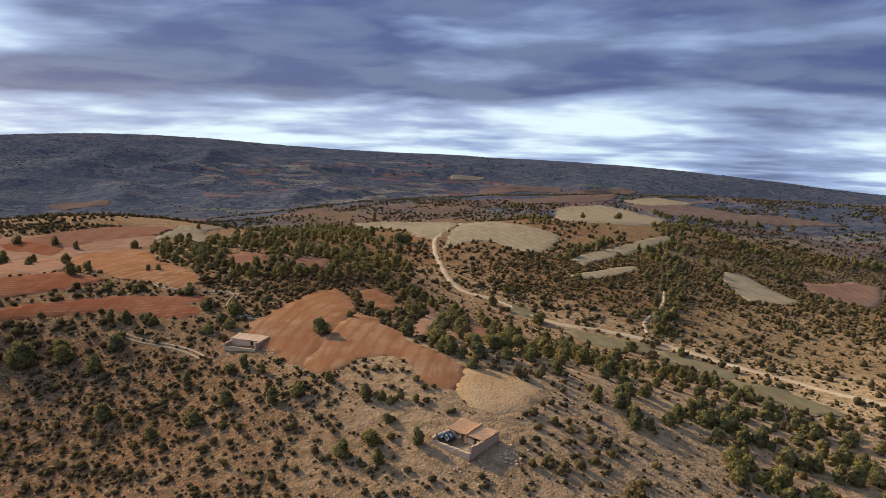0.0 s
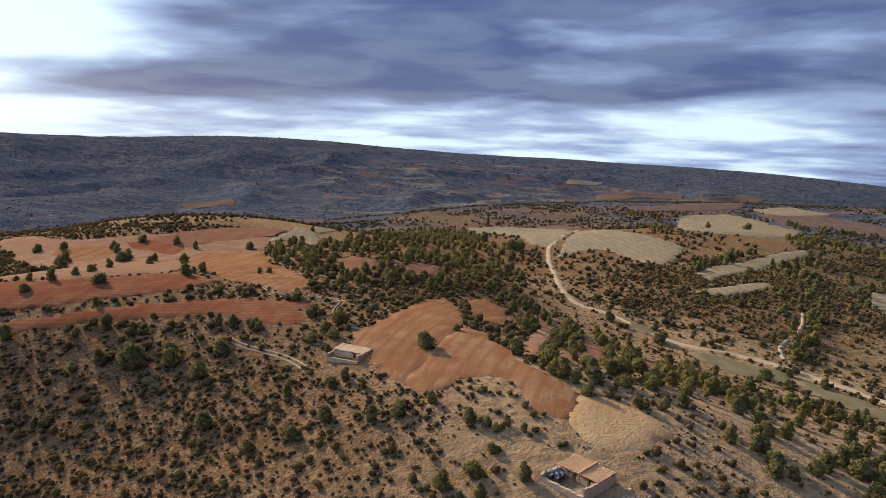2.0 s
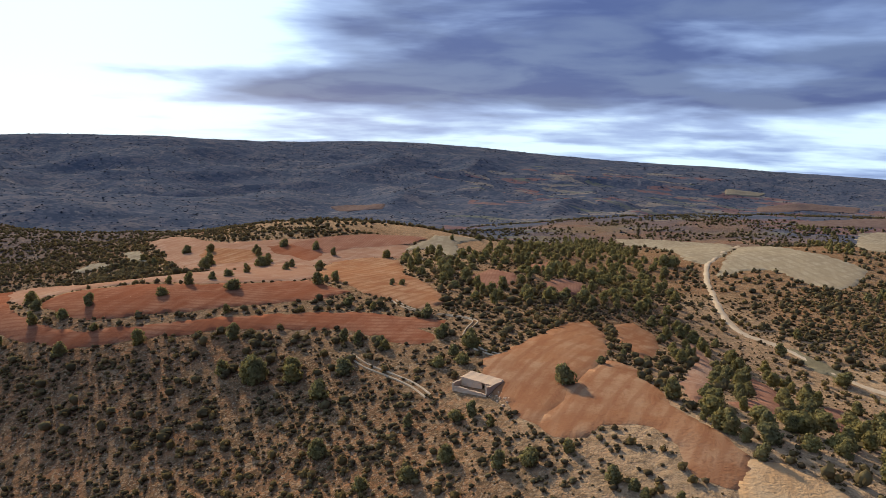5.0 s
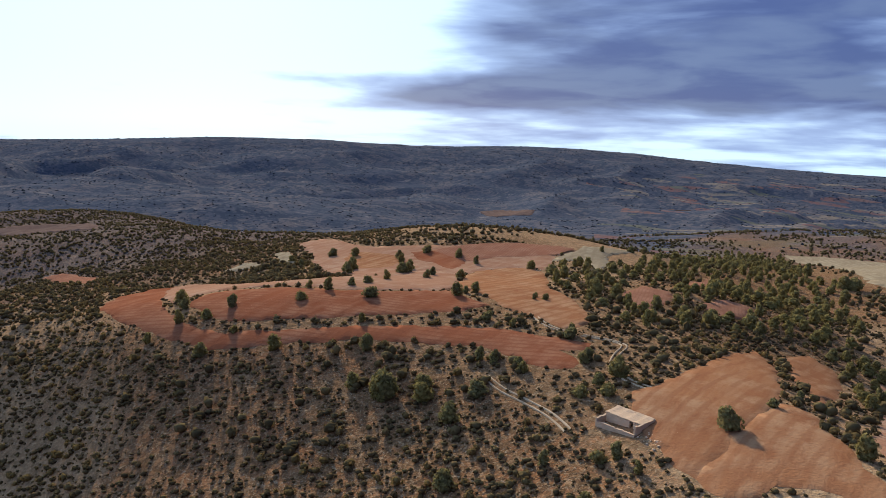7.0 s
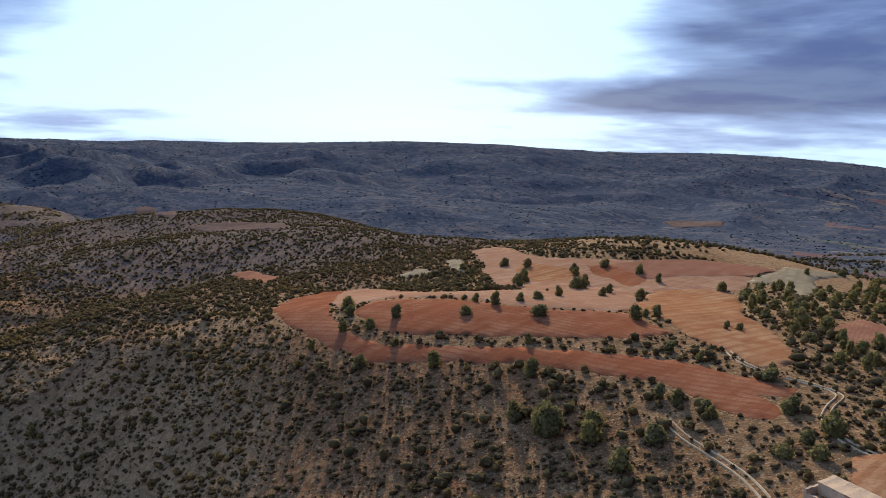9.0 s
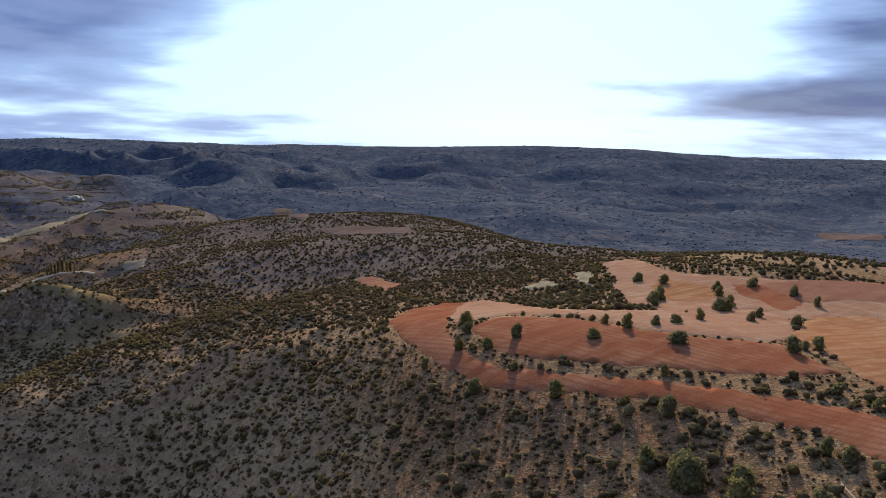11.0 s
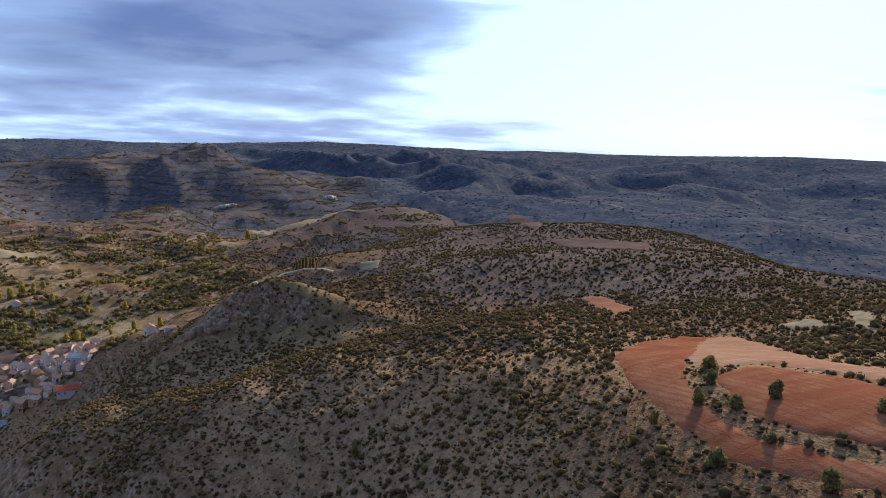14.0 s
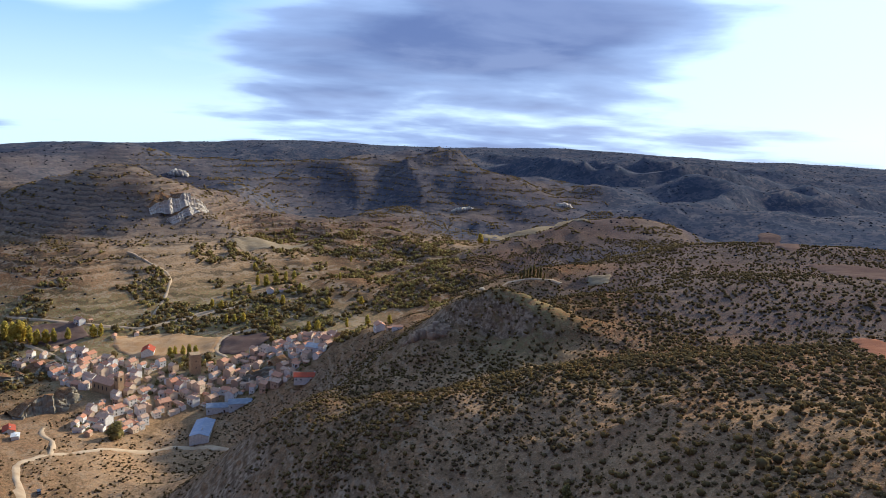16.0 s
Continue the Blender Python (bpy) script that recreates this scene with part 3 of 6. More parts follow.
def cover_at(x, y, z):
    """Shares of wood, green valley and bare ground, the last also lightening some shaded slopes."""
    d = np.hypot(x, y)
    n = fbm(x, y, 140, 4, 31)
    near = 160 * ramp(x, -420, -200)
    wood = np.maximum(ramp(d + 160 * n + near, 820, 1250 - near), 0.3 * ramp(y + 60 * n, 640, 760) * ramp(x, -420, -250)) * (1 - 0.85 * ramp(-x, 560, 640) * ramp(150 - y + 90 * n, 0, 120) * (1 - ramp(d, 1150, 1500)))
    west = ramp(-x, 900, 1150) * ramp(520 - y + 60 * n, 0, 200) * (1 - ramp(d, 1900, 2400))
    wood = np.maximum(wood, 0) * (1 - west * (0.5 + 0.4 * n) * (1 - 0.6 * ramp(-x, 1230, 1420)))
    green = ramp(-x, 640, 760) * ramp(-z, 88, 114) * (1 - ramp(d, 1250, 1500)) + 0.22 * ramp(x + 20 * n, 60, 130) * ramp(y, 180, 260) * (1 - ramp(d, 600, 900))
    bare = (0.75 + 0.4 * n) * ramp(x + 30 * n, -62, -12) * (1 - ramp(d, 500, 900)) * ramp(y, 90, 128) + 0.4 * ramp(n, 0.2, 0.7)
    bare = bare + 0.15 * ramp(z, 33, 37) * ramp(x, -330, -280) * (1 - ramp(d, 460, 560))
    # the last term pales one hill spur so that it looks sunlit
    bare = bare + 0.25 * ramp(-x, 640, 720) * ramp(-z, 70, 100) * ramp(n, -0.3, 0.3) * (1 - ramp(d, 1250, 1500)) + 0.22 * ramp(-y + 60 * n, 150, 260) * ramp(-x, 950, 1100) * (1 - ramp(d, 1350, 1600)) + 0.9 * np.exp(-((x + 1010) / 95) ** 2 - ((y + 205) / 75) ** 2)
    past_road = ramp(y - 350 + 1.16 * (x - 31), 0, 50) * ramp(x, -30, 30)
    bare = bare * (1 - past_road * (0.72 + 0.26 * ramp(fbm(x, y, 70, 3, 35), -0.3, 0.5)))
    # bare slope made paler to make up for the shade on it
    bare = bare + 0.55 * np.exp(-((x + 545) / 90) ** 2 - ((y - 5) / 85) ** 2) * (0.75 + 0.5 * n)
    bare = bare + 0.15 * np.exp(-((x + 565) ** 2 + (y + 115) ** 2) / 2 / 45 ** 2)
    # eroded slope, also paled to offset its own shade, and village ground
    bare = bare + 0.6 * np.exp(-((x + 470) ** 2 + (y + 35) ** 2) / 2 / 75 ** 2) * (0.7 + 0.5 * n) + 0.5 * np.exp(-((x + 690) ** 2 + (y + 120) ** 2) / 2 / 90 ** 2)
    plateau = ramp(-x + 30 * n, 300, 420) * ramp(y + 40 * n, 190, 260) * (1 - ramp(d, 900, 1200))
    green = green + 0.12 * west * ramp(n, -0.5, 0.3)
    green, wood = green + 0.16 * plateau, np.maximum(wood, 0.5 * plateau)
    # the knoll's backlit front is brightened here through a paler ground colour
    bare = bare + 0.5 * np.exp(-((x + 515) / 50) ** 2 - ((y - 92) / 45) ** 2) * (0.8 + 0.5 * n)
    wood = np.maximum(wood, 0.42 * ramp(-x, 940, 1080) * ramp(z, -88, -60) * (0.8 + 0.6 * n))
    green = green + 0.95 * np.exp(-((x + 512) / 40) ** 2 - ((y - 158) / 30) ** 2)
    bare = bare * (1 - 0.8 * plateau)
    az = np.degrees(np.arctan2(-x, y))
    farm = (1 - ramp(az, 2, 24)) * (1 - ramp(d, 2500, 3100)) + 0.45 * np.exp(-((az - 8) / 14) ** 2) * (1 - ramp(d, 2900, 3300)) + 0.2 * ramp(az, 70, 85)
    return np.clip(wood, 0, 1), np.clip(green, 0, 1), np.clip(bare, 0, 1), np.clip(farm, 0, 1)


def make_ground():
    xs = spread(-4700, -600, 170, 2900, 2.6, 1.035, 42)
    ys = spread(-2600, 10, 470, 4800, 2.6, 1.035, 42)
    gx, gy = np.meshgrid(xs, ys)
    gz = height(gx, gy)
    nx, ny = len(xs), len(ys)
    co = np.stack([gx, gy, gz], -1).reshape(-1, 3)
    i = (np.arange(ny - 1)[:, None] * nx + np.arange(nx - 1)[None]).ravel()
    quads = np.stack([i, i + 1, i + nx + 1, i + nx], 1)
    me = bpy.data.meshes.new("ground")
    me.vertices.add(len(co))
    me.vertices.foreach_set("co", co.ravel())
    me.loops.add(quads.size)
    me.loops.foreach_set("vertex_index", quads.ravel())
    me.polygons.add(len(quads))
    me.polygons.foreach_set("loop_start", np.arange(len(quads)) * 4)
    me.update(calc_edges=True)
    me.polygons.foreach_set("use_smooth", np.ones(len(quads), dtype=bool))
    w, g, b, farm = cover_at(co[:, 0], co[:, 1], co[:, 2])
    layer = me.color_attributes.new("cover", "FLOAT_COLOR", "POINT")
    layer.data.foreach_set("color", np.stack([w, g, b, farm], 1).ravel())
    steps = me.attributes.new("terrace", "FLOAT", "POINT")
    x, y = co[:, 0], co[:, 1]
    steps.data.foreach_set("value", np.clip((0.45 * ramp(-x, 200, 320) + 0.55 * ramp(-x, 700, 860)) * ramp(190 - y, 0, 80) * (1 - ramp(np.hypot(x, y), 1900, 2300)), 0, 1))
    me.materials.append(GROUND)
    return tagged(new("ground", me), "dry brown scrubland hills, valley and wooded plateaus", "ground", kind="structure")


ground = make_ground()

from mathutils.geometry import delaunay_2d_cdt


def inside(px, py, ring):
    hit = np.zeros(len(px), dtype=bool)
    for (ax, ay), (bx, by) in zip(ring, ring[1:] + ring[:1]):
        if ay == by:
            continue
        cross = (ay > py) != (by > py)
        hit ^= cross & (px < (bx - ax) * (py - ay) / (by - ay) + ax)
    return hit


FIELD_NAMES = {
    "red": "freshly ploughed deep red earth field on the plateau",
    "orange": "ploughed orange clay field with darker furrows",
    "pink": "dry pinkish bare earth strip between the ploughed fields",
    "brown": "brown ploughed earth field edged by junipers",
    "dull": "dull brown ploughed field on the far plateau",
    "pale": "pale dry fallow field of bleached grass",
    "green": "thin greenish fallow meadow beside the dirt road",
    "gravel": "bare pale gravel yard below the village road",
    "stubble": "golden straw stubble at the end of the field",
}


RINGS = []
TRACKS = []


def smooth_ring(ring, gap):
    """A closed outline rounded through its corners, with an uneven edge."""
    pts = []
    n = len(ring)
    for k in range(n):
        p0, p1, p2, p3 = (np.array(ring[(k + o) % n], dtype=float) for o in (-1, 0, 1, 2))
        steps = max(2, int(np.hypot(*(p2 - p1)) / gap))
        for s in range(steps):
            t = s / steps
            c = 0.5 * (2 * p1 + (p2 - p0) * t + (2 * p0 - 5 * p1 + 4 * p2 - p3) * t * t + (3 * p1 - p0 - 3 * p2 + p3) * t ** 3)
            c = 0.3 * c + 0.7 * (p1 + (p2 - p1) * t)
            wob = min(3.0, gap * 0.45)
            pts.append((c[0] + wob * lattice(c[0] / 4.1, c[1] / 4.1, 5), c[1] + wob * lattice(c[0] / 4.1, c[1] / 4.1, 6)))
    return [(float(a), float(b)) for a, b in pts]


def drape(ring, cell, lift, rim=0.03):
    """A triangulated sheet inside the outline, lying on the land."""
    rx, ry = np.array(ring).T
    gx, gy = np.meshgrid(np.arange(rx.min(), rx.max(), cell), np.arange(ry.min(), ry.max(), cell))
    gx, gy = gx.ravel() + 0.11 * cell, gy.ravel() + 0.07 * cell
    keep = inside(gx, gy, ring)
    pts = [Vector(p) for p in ring] + [Vector((float(a), float(b))) for a, b in zip(gx[keep], gy[keep])]
    n = len(ring)
    v, e, f, *_ = delaunay_2d_cdt(pts, [(k, (k + 1) % n) for k in range(n)], [list(range(n))], 1, 0.001)
    vx, vy = np.array([p[0] for p in v]), np.array([p[1] for p in v])
    edge = np.zeros(len(vx), dtype=bool)
    edge[:n] = True
    z = height(vx, vy) + np.where(edge, rim, lift)
    return np.stack([vx, vy, z], 1), f


def field(kind, ring, over=0.0):
    d = math.hypot(*np.mean(ring, axis=0))
    area = 0.5 * abs(sum(a[0] * b[1] - b[0] * a[1] for a, b in zip(ring, ring[1:] + ring[:1])))
    cell = max(2.6, min(14.0, math.sqrt(area) / 22))
    out = smooth_ring(ring, min(cell, 1.6 + d * 0.006))
    RINGS.append(out)
    lift = (0.14 if kind != "stubble" else 0.2) + over + d * 0.0007
    co, faces = drape(out, cell, lift, lift - 0.06 if over else 0.03)
    me = bpy.data.meshes.new("field")
    me.from_pydata(co.tolist(), [], faces)
    me.polygons.foreach_set("use_smooth", np.ones(len(me.polygons), dtype=bool))
    me.materials.append(SOILS[kind])
    return tagged(new("field", me), FIELD_NAMES[kind], "field", kind="structure")


def track(line, width, label="pale dusty dirt road winding across the hills", cell=4.0):
    pts = []
    p = [np.array(q, dtype=float) for q in line]
    p = [2 * p[0] - p[1]] + p + [2 * p[-1] - p[-2]]
    for k in range(1, len(p) - 2):
        steps = max(2, int(np.hypot(*(p[k + 1] - p[k])) / cell))
        for s in range(steps):
            t = s / steps
            pts.append(0.5 * (2 * p[k] + (p[k + 1] - p[k - 1]) * t + (2 * p[k - 1] - 5 * p[k] + 4 * p[k + 1] - p[k + 2]) * t * t + (3 * p[k] - p[k - 1] - 3 * p[k + 1] + p[k + 2]) * t ** 3))
    pts = np.array(pts)
    TRACKS.append((pts, width))
    way = np.gradient(pts, axis=0)
    way /= np.hypot(way[:, 0], way[:, 1])[:, None] + 1e-9
    side = np.stack([-way[:, 1], way[:, 0]], 1)
    cols = 5
    rows = []
    for c in range(cols):
        off = (c / (cols - 1) - 0.5) * width
        wob = 0.3 * width * lattice(pts[:, 0] / 7, pts[:, 1] / 7, 40 + c) if c in (0, cols - 1) else 0.1 * width * lattice(pts[:, 0] / 6, pts[:, 1] / 6, 50 + c)
        q = pts + side * np.reshape(off + wob, (-1, 1))
        d = np.hypot(q[:, 0], q[:, 1])
        lift = -0.3 if c in (0, cols - 1) else 0.12 + d * 0.0006
        rows.append(np.stack([q[:, 0], q[:, 1], height(q[:, 0], q[:, 1]) + lift], 1))
    co = np.stack(rows, 1).reshape(-1, 3)
    faces = [(r * cols + c, r * cols + c + 1, (r + 1) * cols + c + 1, (r + 1) * cols + c) for r in range(len(pts) - 1) for c in range(cols - 1)]
    me = bpy.data.meshes.new("track")
    me.from_pydata(co.tolist(), [], faces)
    me.polygons.foreach_set("use_smooth", np.ones(len(me.polygons), dtype=bool))
    me.materials.append(TRACK)
    return tagged(new("dirt_road", me), label, "road", kind="structure")


field('red', [(-276, 233), (-295, 257), (-309, 282), (-319, 308), (-293, 281), (-247, 241), (-232, 230), (-216, 222), (-199, 217), (-188, 218), (-174, 223), (-154, 235), (-132, 247), (-121, 253), (-111, 255), (-96, 256), (-83, 256), (-79, 255), (-79, 249), (-85, 245), (-78, 241), (-77, 235), (-83, 232), (-92, 235), (-102, 239), (-111, 240), (-125, 236), (-142, 231), (-155, 224), (-168, 217), (-185, 208), (-201, 210), (-217, 213), (-241, 218)])
field('red', [(-220, 232), (-228, 242), (-226, 253), (-215, 257), (-197, 262), (-178, 264), (-163, 275), (-147, 290), (-136, 284), (-124, 278), (-130, 264), (-145, 251), (-158, 241), (-173, 232), (-187, 225), (-199, 224)])
field('pink', [(-317, 307), (-308, 314), (-232, 280), (-215, 288), (-207, 310), (-195, 321), (-199, 352), (-185, 352), (-173, 340), (-154, 308), (-151, 288), (-164, 277), (-179, 266), (-199, 265), (-218, 260), (-231, 257), (-233, 245), (-232, 235), (-252, 246), (-298, 284)])
field('orange', [(-168, 334), (-175, 363), (-165, 379), (-149, 377), (-136, 353), (-124, 330), (-108, 312), (-95, 292), (-88, 275), (-90, 266), (-100, 269), (-117, 278), (-128, 287), (-139, 295), (-154, 308)])
field('pink', [(-334, 416), (-335, 442), (-268, 396), (-228, 406), (-210, 415), (-194, 431), (-175, 443), (-161, 451), (-160, 421), (-148, 381), (-165, 379), (-175, 363), (-170, 338), (-185, 352), (-199, 352), (-195, 321), (-207, 310), (-247, 335), (-288, 374)])
field('red', [(-229, 388), (-218, 396), (-201, 391), (-190, 376), (-189, 360), (-204, 370), (-215, 373)], 0.12)
field('orange', [(-264, 382), (-236, 378), (-221, 366), (-218, 349), (-231, 344), (-255, 363)], 0.12)
field('brown', [(-221, 396), (-210, 415), (-194, 431), (-175, 443), (-161, 451), (-161, 423), (-172, 406), (-184, 396), (-191, 382), (-206, 386)], 0.12)
field('pale', [(-159, 448), (-162, 469), (-151, 504), (-145, 514), (-143, 454), (-132, 423), (-125, 394), (-146, 417), (-157, 408), (-159, 426)])
field('dull', [(-711, 415), (-687, 439), (-619, 465), (-554, 425), (-594, 403), (-682, 409)])
field('pale', [(-323, 382), (-315, 386), (-280, 353), (-293, 356)])
field('brown', [(-439, 309), (-427, 317), (-386, 311), (-364, 286)])
field('pale', [(-318, 337), (-319, 356), (-303, 353), (-309, 338)])
field('orange', [(-58, 222), (-54, 229), (-49, 246), (-47, 275), (-42, 301), (-34, 282), (-27, 238), (-30, 222), (-32, 205), (-34, 198), (-36, 189), (-43, 197), (-50, 206)])
field('orange', [(-26, 235), (-20, 232), (-9, 206), (2, 192), (7, 187), (5, 173), (-3, 175), (-6, 183), (-10, 190), (-15, 193), (-22, 191), (-24, 186), (-30, 186), (-36, 189), (-34, 198), (-32, 205), (-30, 222)])
field('stubble', [(7, 186), (16, 184), (24, 179), (26, 174), (21, 166), (13, 162), (8, 165), (5, 171), (4, 177)])
field('orange', [(-35, 307), (-29, 325), (-18, 311), (-17, 279), (-19, 245), (-26, 263)])
field('pink', [(-10, 325), (-4, 315), (1, 290), (-2, 217), (-5, 208), (-8, 229), (-5, 291)])
field('brown', [(12, 297), (19, 276), (17, 237), (12, 213), (5, 215), (4, 219), (11, 237)])
field('pale', [(-92, 799), (-49, 799), (11, 769), (15, 645), (4, 564), (-6, 537), (-19, 561), (-43, 706), (-81, 758)])
field('pale', [(25, 722), (53, 588), (80, 521), (77, 489), (60, 464), (46, 483), (31, 517), (8, 509), (2, 504)])
field('pale', [(131, 861), (185, 890), (211, 832), (225, 746), (154, 585), (116, 577), (91, 602)])
field('dull', [(221, 895), (280, 895), (311, 817), (332, 747), (304, 729), (271, 770), (227, 822)])
field('pale', [(79, 448), (107, 472), (163, 543), (167, 532), (119, 463), (81, 425)])
field('pale', [(66, 393), (87, 410), (110, 425), (109, 411), (83, 388)])
field('pale', [(167, 437), (179, 435), (177, 372), (178, 359), (149, 353), (149, 374), (153, 405)])
field('pink', [(231, 473), (286, 521), (308, 516), (274, 459), (222, 402), (218, 432)])
field('green', [(28, 348), (47, 318), (35, 321)])
field('green', [(51, 303), (83, 286), (78, 275), (61, 274)])
field('green', [(92, 239), (112, 232), (105, 215), (96, 224)])
field('stubble', [(34, 203), (47, 197), (46, 191), (35, 198)])
field('dull', [(-1383, 652), (-1359, 679), (-793, 446), (-794, 424)])
track([(20, 741), (2, 574), (-4, 536), (-4, 497), (-1, 459), (4, 386), (11, 359), (22, 349), (36, 330), (48, 312), (66, 303), (82, 293), (94, 279), (105, 263), (117, 243), (130, 218), (146, 186)], 4.2)
def ruts(line):
    """Two worn wheel tracks side by side."""
    p = np.array(line, dtype=float)
    way = np.gradient(p, axis=0)
    side = np.stack([-way[:, 1], way[:, 0]], 1) / np.hypot(way[:, 0], way[:, 1])[:, None]
    for off in (-0.75, 0.75):
        track([tuple(q) for q in p + side * off], 0.5, "pale wheel ruts worn into the dry ground", 2.5)


ruts([(-52, 225), (-59, 229), (-63, 232), (-68, 239), (-70, 248), (-71, 258), (-77, 261), (-88, 262)])
ruts([(-97, 224), (-90, 219), (-82, 215), (-72, 209), (-64, 202)])
ruts([(-88, 262), (-98, 266), (-112, 282), (-126, 306), (-140, 340), (-152, 382)])
track([(110, 363), (102, 339), (88, 315), (85, 296)], 2.2)
field('pale', [(-1390, 167), (-1462, 278), (-1565, 395), (-1152, 312), (-1349, 217)])
field('stubble', [(-806, -214), (-822, -165), (-806, -108), (-772, -105), (-758, -150), (-776, -198)])
field('dull', [(-806, -102), (-812, -66), (-795, -55), (-768, -78), (-768, -101)])
field('dull', [(-812, -300), (-830, -262), (-800, -236), (-776, -262), (-784, -292)])
field('pale', [(-1108, -186), (-1150, -140), (-1168, -82), (-1120, -112), (-1082, -162)])
field('pale', [(-682, 226), (-698, 231), (-698, 248), (-678, 242)])
field('dull', [(133, 2656), (301, 2743), (426, 2693), (405, 2613), (220, 2505), (127, 2517)])
field('dull', [(83, 948), (162, 996), (231, 1006), (211, 933), (134, 907), (87, 912)])
field('dull', [(-845, 1608), (-810, 1661), (-710, 1617), (-691, 1559), (-761, 1535)])
field('dull', [(-501, 1877), (-446, 1977), (-417, 1837), (-481, 1827)])
field('dull', [(423, 2606), (656, 2683), (702, 2627), (507, 2534)])
field('pale', [(221, 932), (269, 952), (301, 897), (241, 875)])
field('dull', [(325, 791), (359, 774), (394, 728), (348, 725), (313, 745)])
field('pale', [(35, 2831), (163, 2857), (140, 2810), (35, 2776)])
track([(-488, -128), (-500, -136), (-515, -147), (-532, -157), (-550, -156), (-566, -146), (-581, -131), (-596, -117), (-609, -102), (-619, -82), (-616, -58), (-604, -40), (-585, -20)], 6.0, "pale gravel road in the valley beside the village", 6.0)
track([(-560, -150), (-582, -160), (-600, -178), (-622, -186)], 4.5, "pale gravel road in the valley beside the village", 6.0)
track([(-821, -330), (-826, -260), (-830, -197), (-864, -150), (-901, -99)], 4.5, "pale gravel road in the valley beside the village", 8.0)
track([(-823, -200), (-847, -174), (-873, -147), (-885, -113)], 4.0, "pale gravel road in the valley beside the village", 8.0)
track([(-987, -276), (-973, -243), (-957, -214), (-903, -200), (-845, -195)], 4.0, "pale gravel road in the valley beside the village", 8.0)
track([(-869, 128), (-710, 146), (-715, 165), (-702, 192), (-679, 212)], 4.0, "pale gravel road in the valley beside the village", 8.0)
track([(-760, -89), (-778, -105), (-804, -105), (-816, -94), (-823, -67)], 5.0, "pale gravel road in the valley beside the village", 8.0)
track([(-779, -301), (-767, -262), (-750, -238), (-733, -219)], 5.0, "pale gravel road in the valley beside the village", 8.0)
field('brown', [(29, 267), (36, 276), (30, 218), (25, 213)])
field('green', [(83, 283), (95, 267), (103, 247), (94, 238), (84, 261)])
field('green', [(98, 240), (112, 222), (117, 204), (106, 202), (97, 217)])
field('brown', [(-98, 342), (-97, 363), (-86, 362), (-79, 346), (-82, 322), (-91, 326)])
field('brown', [(-70, 351), (-65, 373), (-55, 371), (-54, 346), (-62, 336)])
field('brown', [(-91, 416), (-93, 480), (-82, 440), (-78, 376)])
# ---- plants ----
rng = np.random.default_rng(7)
ICO = None


def ico():
    global ICO
    if ICO is None:
        bm = bmesh.new()
        bmesh.ops.create_icosphere(bm, subdivisions=1, radius=1.0)
        bm.verts.ensure_lookup_table()
        ICO = np.array([v.co[:] for v in bm.verts]), np.array([[v.index for v in f.verts] for f in bm.faces])
        bm.free()
    return ICO


def lump(centre, size, rough):
    """An uneven clump of twenty faces."""
    v, f = ico()
    v = v * (1 + rough * rng.uniform(-1, 1, (len(v), 1))) * np.array(size)
    return v + np.array(centre), f


def sprays(centre, size, count, leaf_size, low=-0.35):
    """Small tilted leaf sprays on the outside of a clump."""
    d = rng.normal(size=(count * 3, 3))
    d /= np.linalg.norm(d, axis=1)[:, None]
    d = d[d[:, 2] > low][:count]
    n = len(d)
    base = np.array(centre) + d * np.array(size) * rng.uniform(0.78, 1.12, (n, 1))
    a = np.cross(d, rng.normal(size=(n, 3)))
    a /= np.linalg.norm(a, axis=1)[:, None] + 1e-9
    b = np.cross(d, a) + d * rng.uniform(-0.9, 0.9, (n, 1))
    s = leaf_size * rng.uniform(0.6, 1.3, (n, 1))
    quad = np.stack([base - a * s, base + b * s * 0.7 - a * s * 0.2, base + a * s, base - b * s * 0.8 + a * s * 0.15], 1).reshape(-1, 3)
    i = np.arange(n)[:, None] * 4
    return quad, np.concatenate([np.hstack([i, i + 1, i + 2]), np.hstack([i, i + 2, i + 3])])


def merged(pieces):
    vs, fs, k = [], [], 0
    for v, f in pieces:
        vs.append(v)
        fs.append(f + k)
        k += len(v)
    return np.concatenate(vs), np.concatenate(fs)


def raw_mesh(name, v, f, mat):
    me = bpy.data.meshes.new(name)
    me.vertices.add(len(v))
    me.vertices.foreach_set("co", np.ascontiguousarray(v, dtype=np.float32).ravel())
    k = f.shape[1]
    me.loops.add(f.size)
    me.loops.foreach_set("vertex_index", np.ascontiguousarray(f, dtype=np.int32).ravel())
    me.polygons.add(len(f))
    me.polygons.foreach_set("loop_start", np.arange(len(f), dtype=np.int32) * k)
    me.update(calc_edges=True)
    me.materials.append(mat)
    return me


def shrub_shape(leaves, wide):
    bits = [lump((0, 0, 0.42), (0.62 * wide, 0.62 * wide, 0.5), 0.28)]
    bits.append(sprays((0, 0, 0.42), (0.72 * wide, 0.72 * wide, 0.55), leaves, 0.27))
    return merged(bits)


SHRUBS = [shrub_shape(10, w) for w in (1.0, 1.15, 0.9, 1.25, 1.05)]
CLUMPS = [merged([lump((0, 0, 0.45), (0.8, 0.8, 0.55), 0.33), sprays((0, 0, 0.5), (0.85, 0.85, 0.6), 4, 0.4)]) for _ in range(4)]


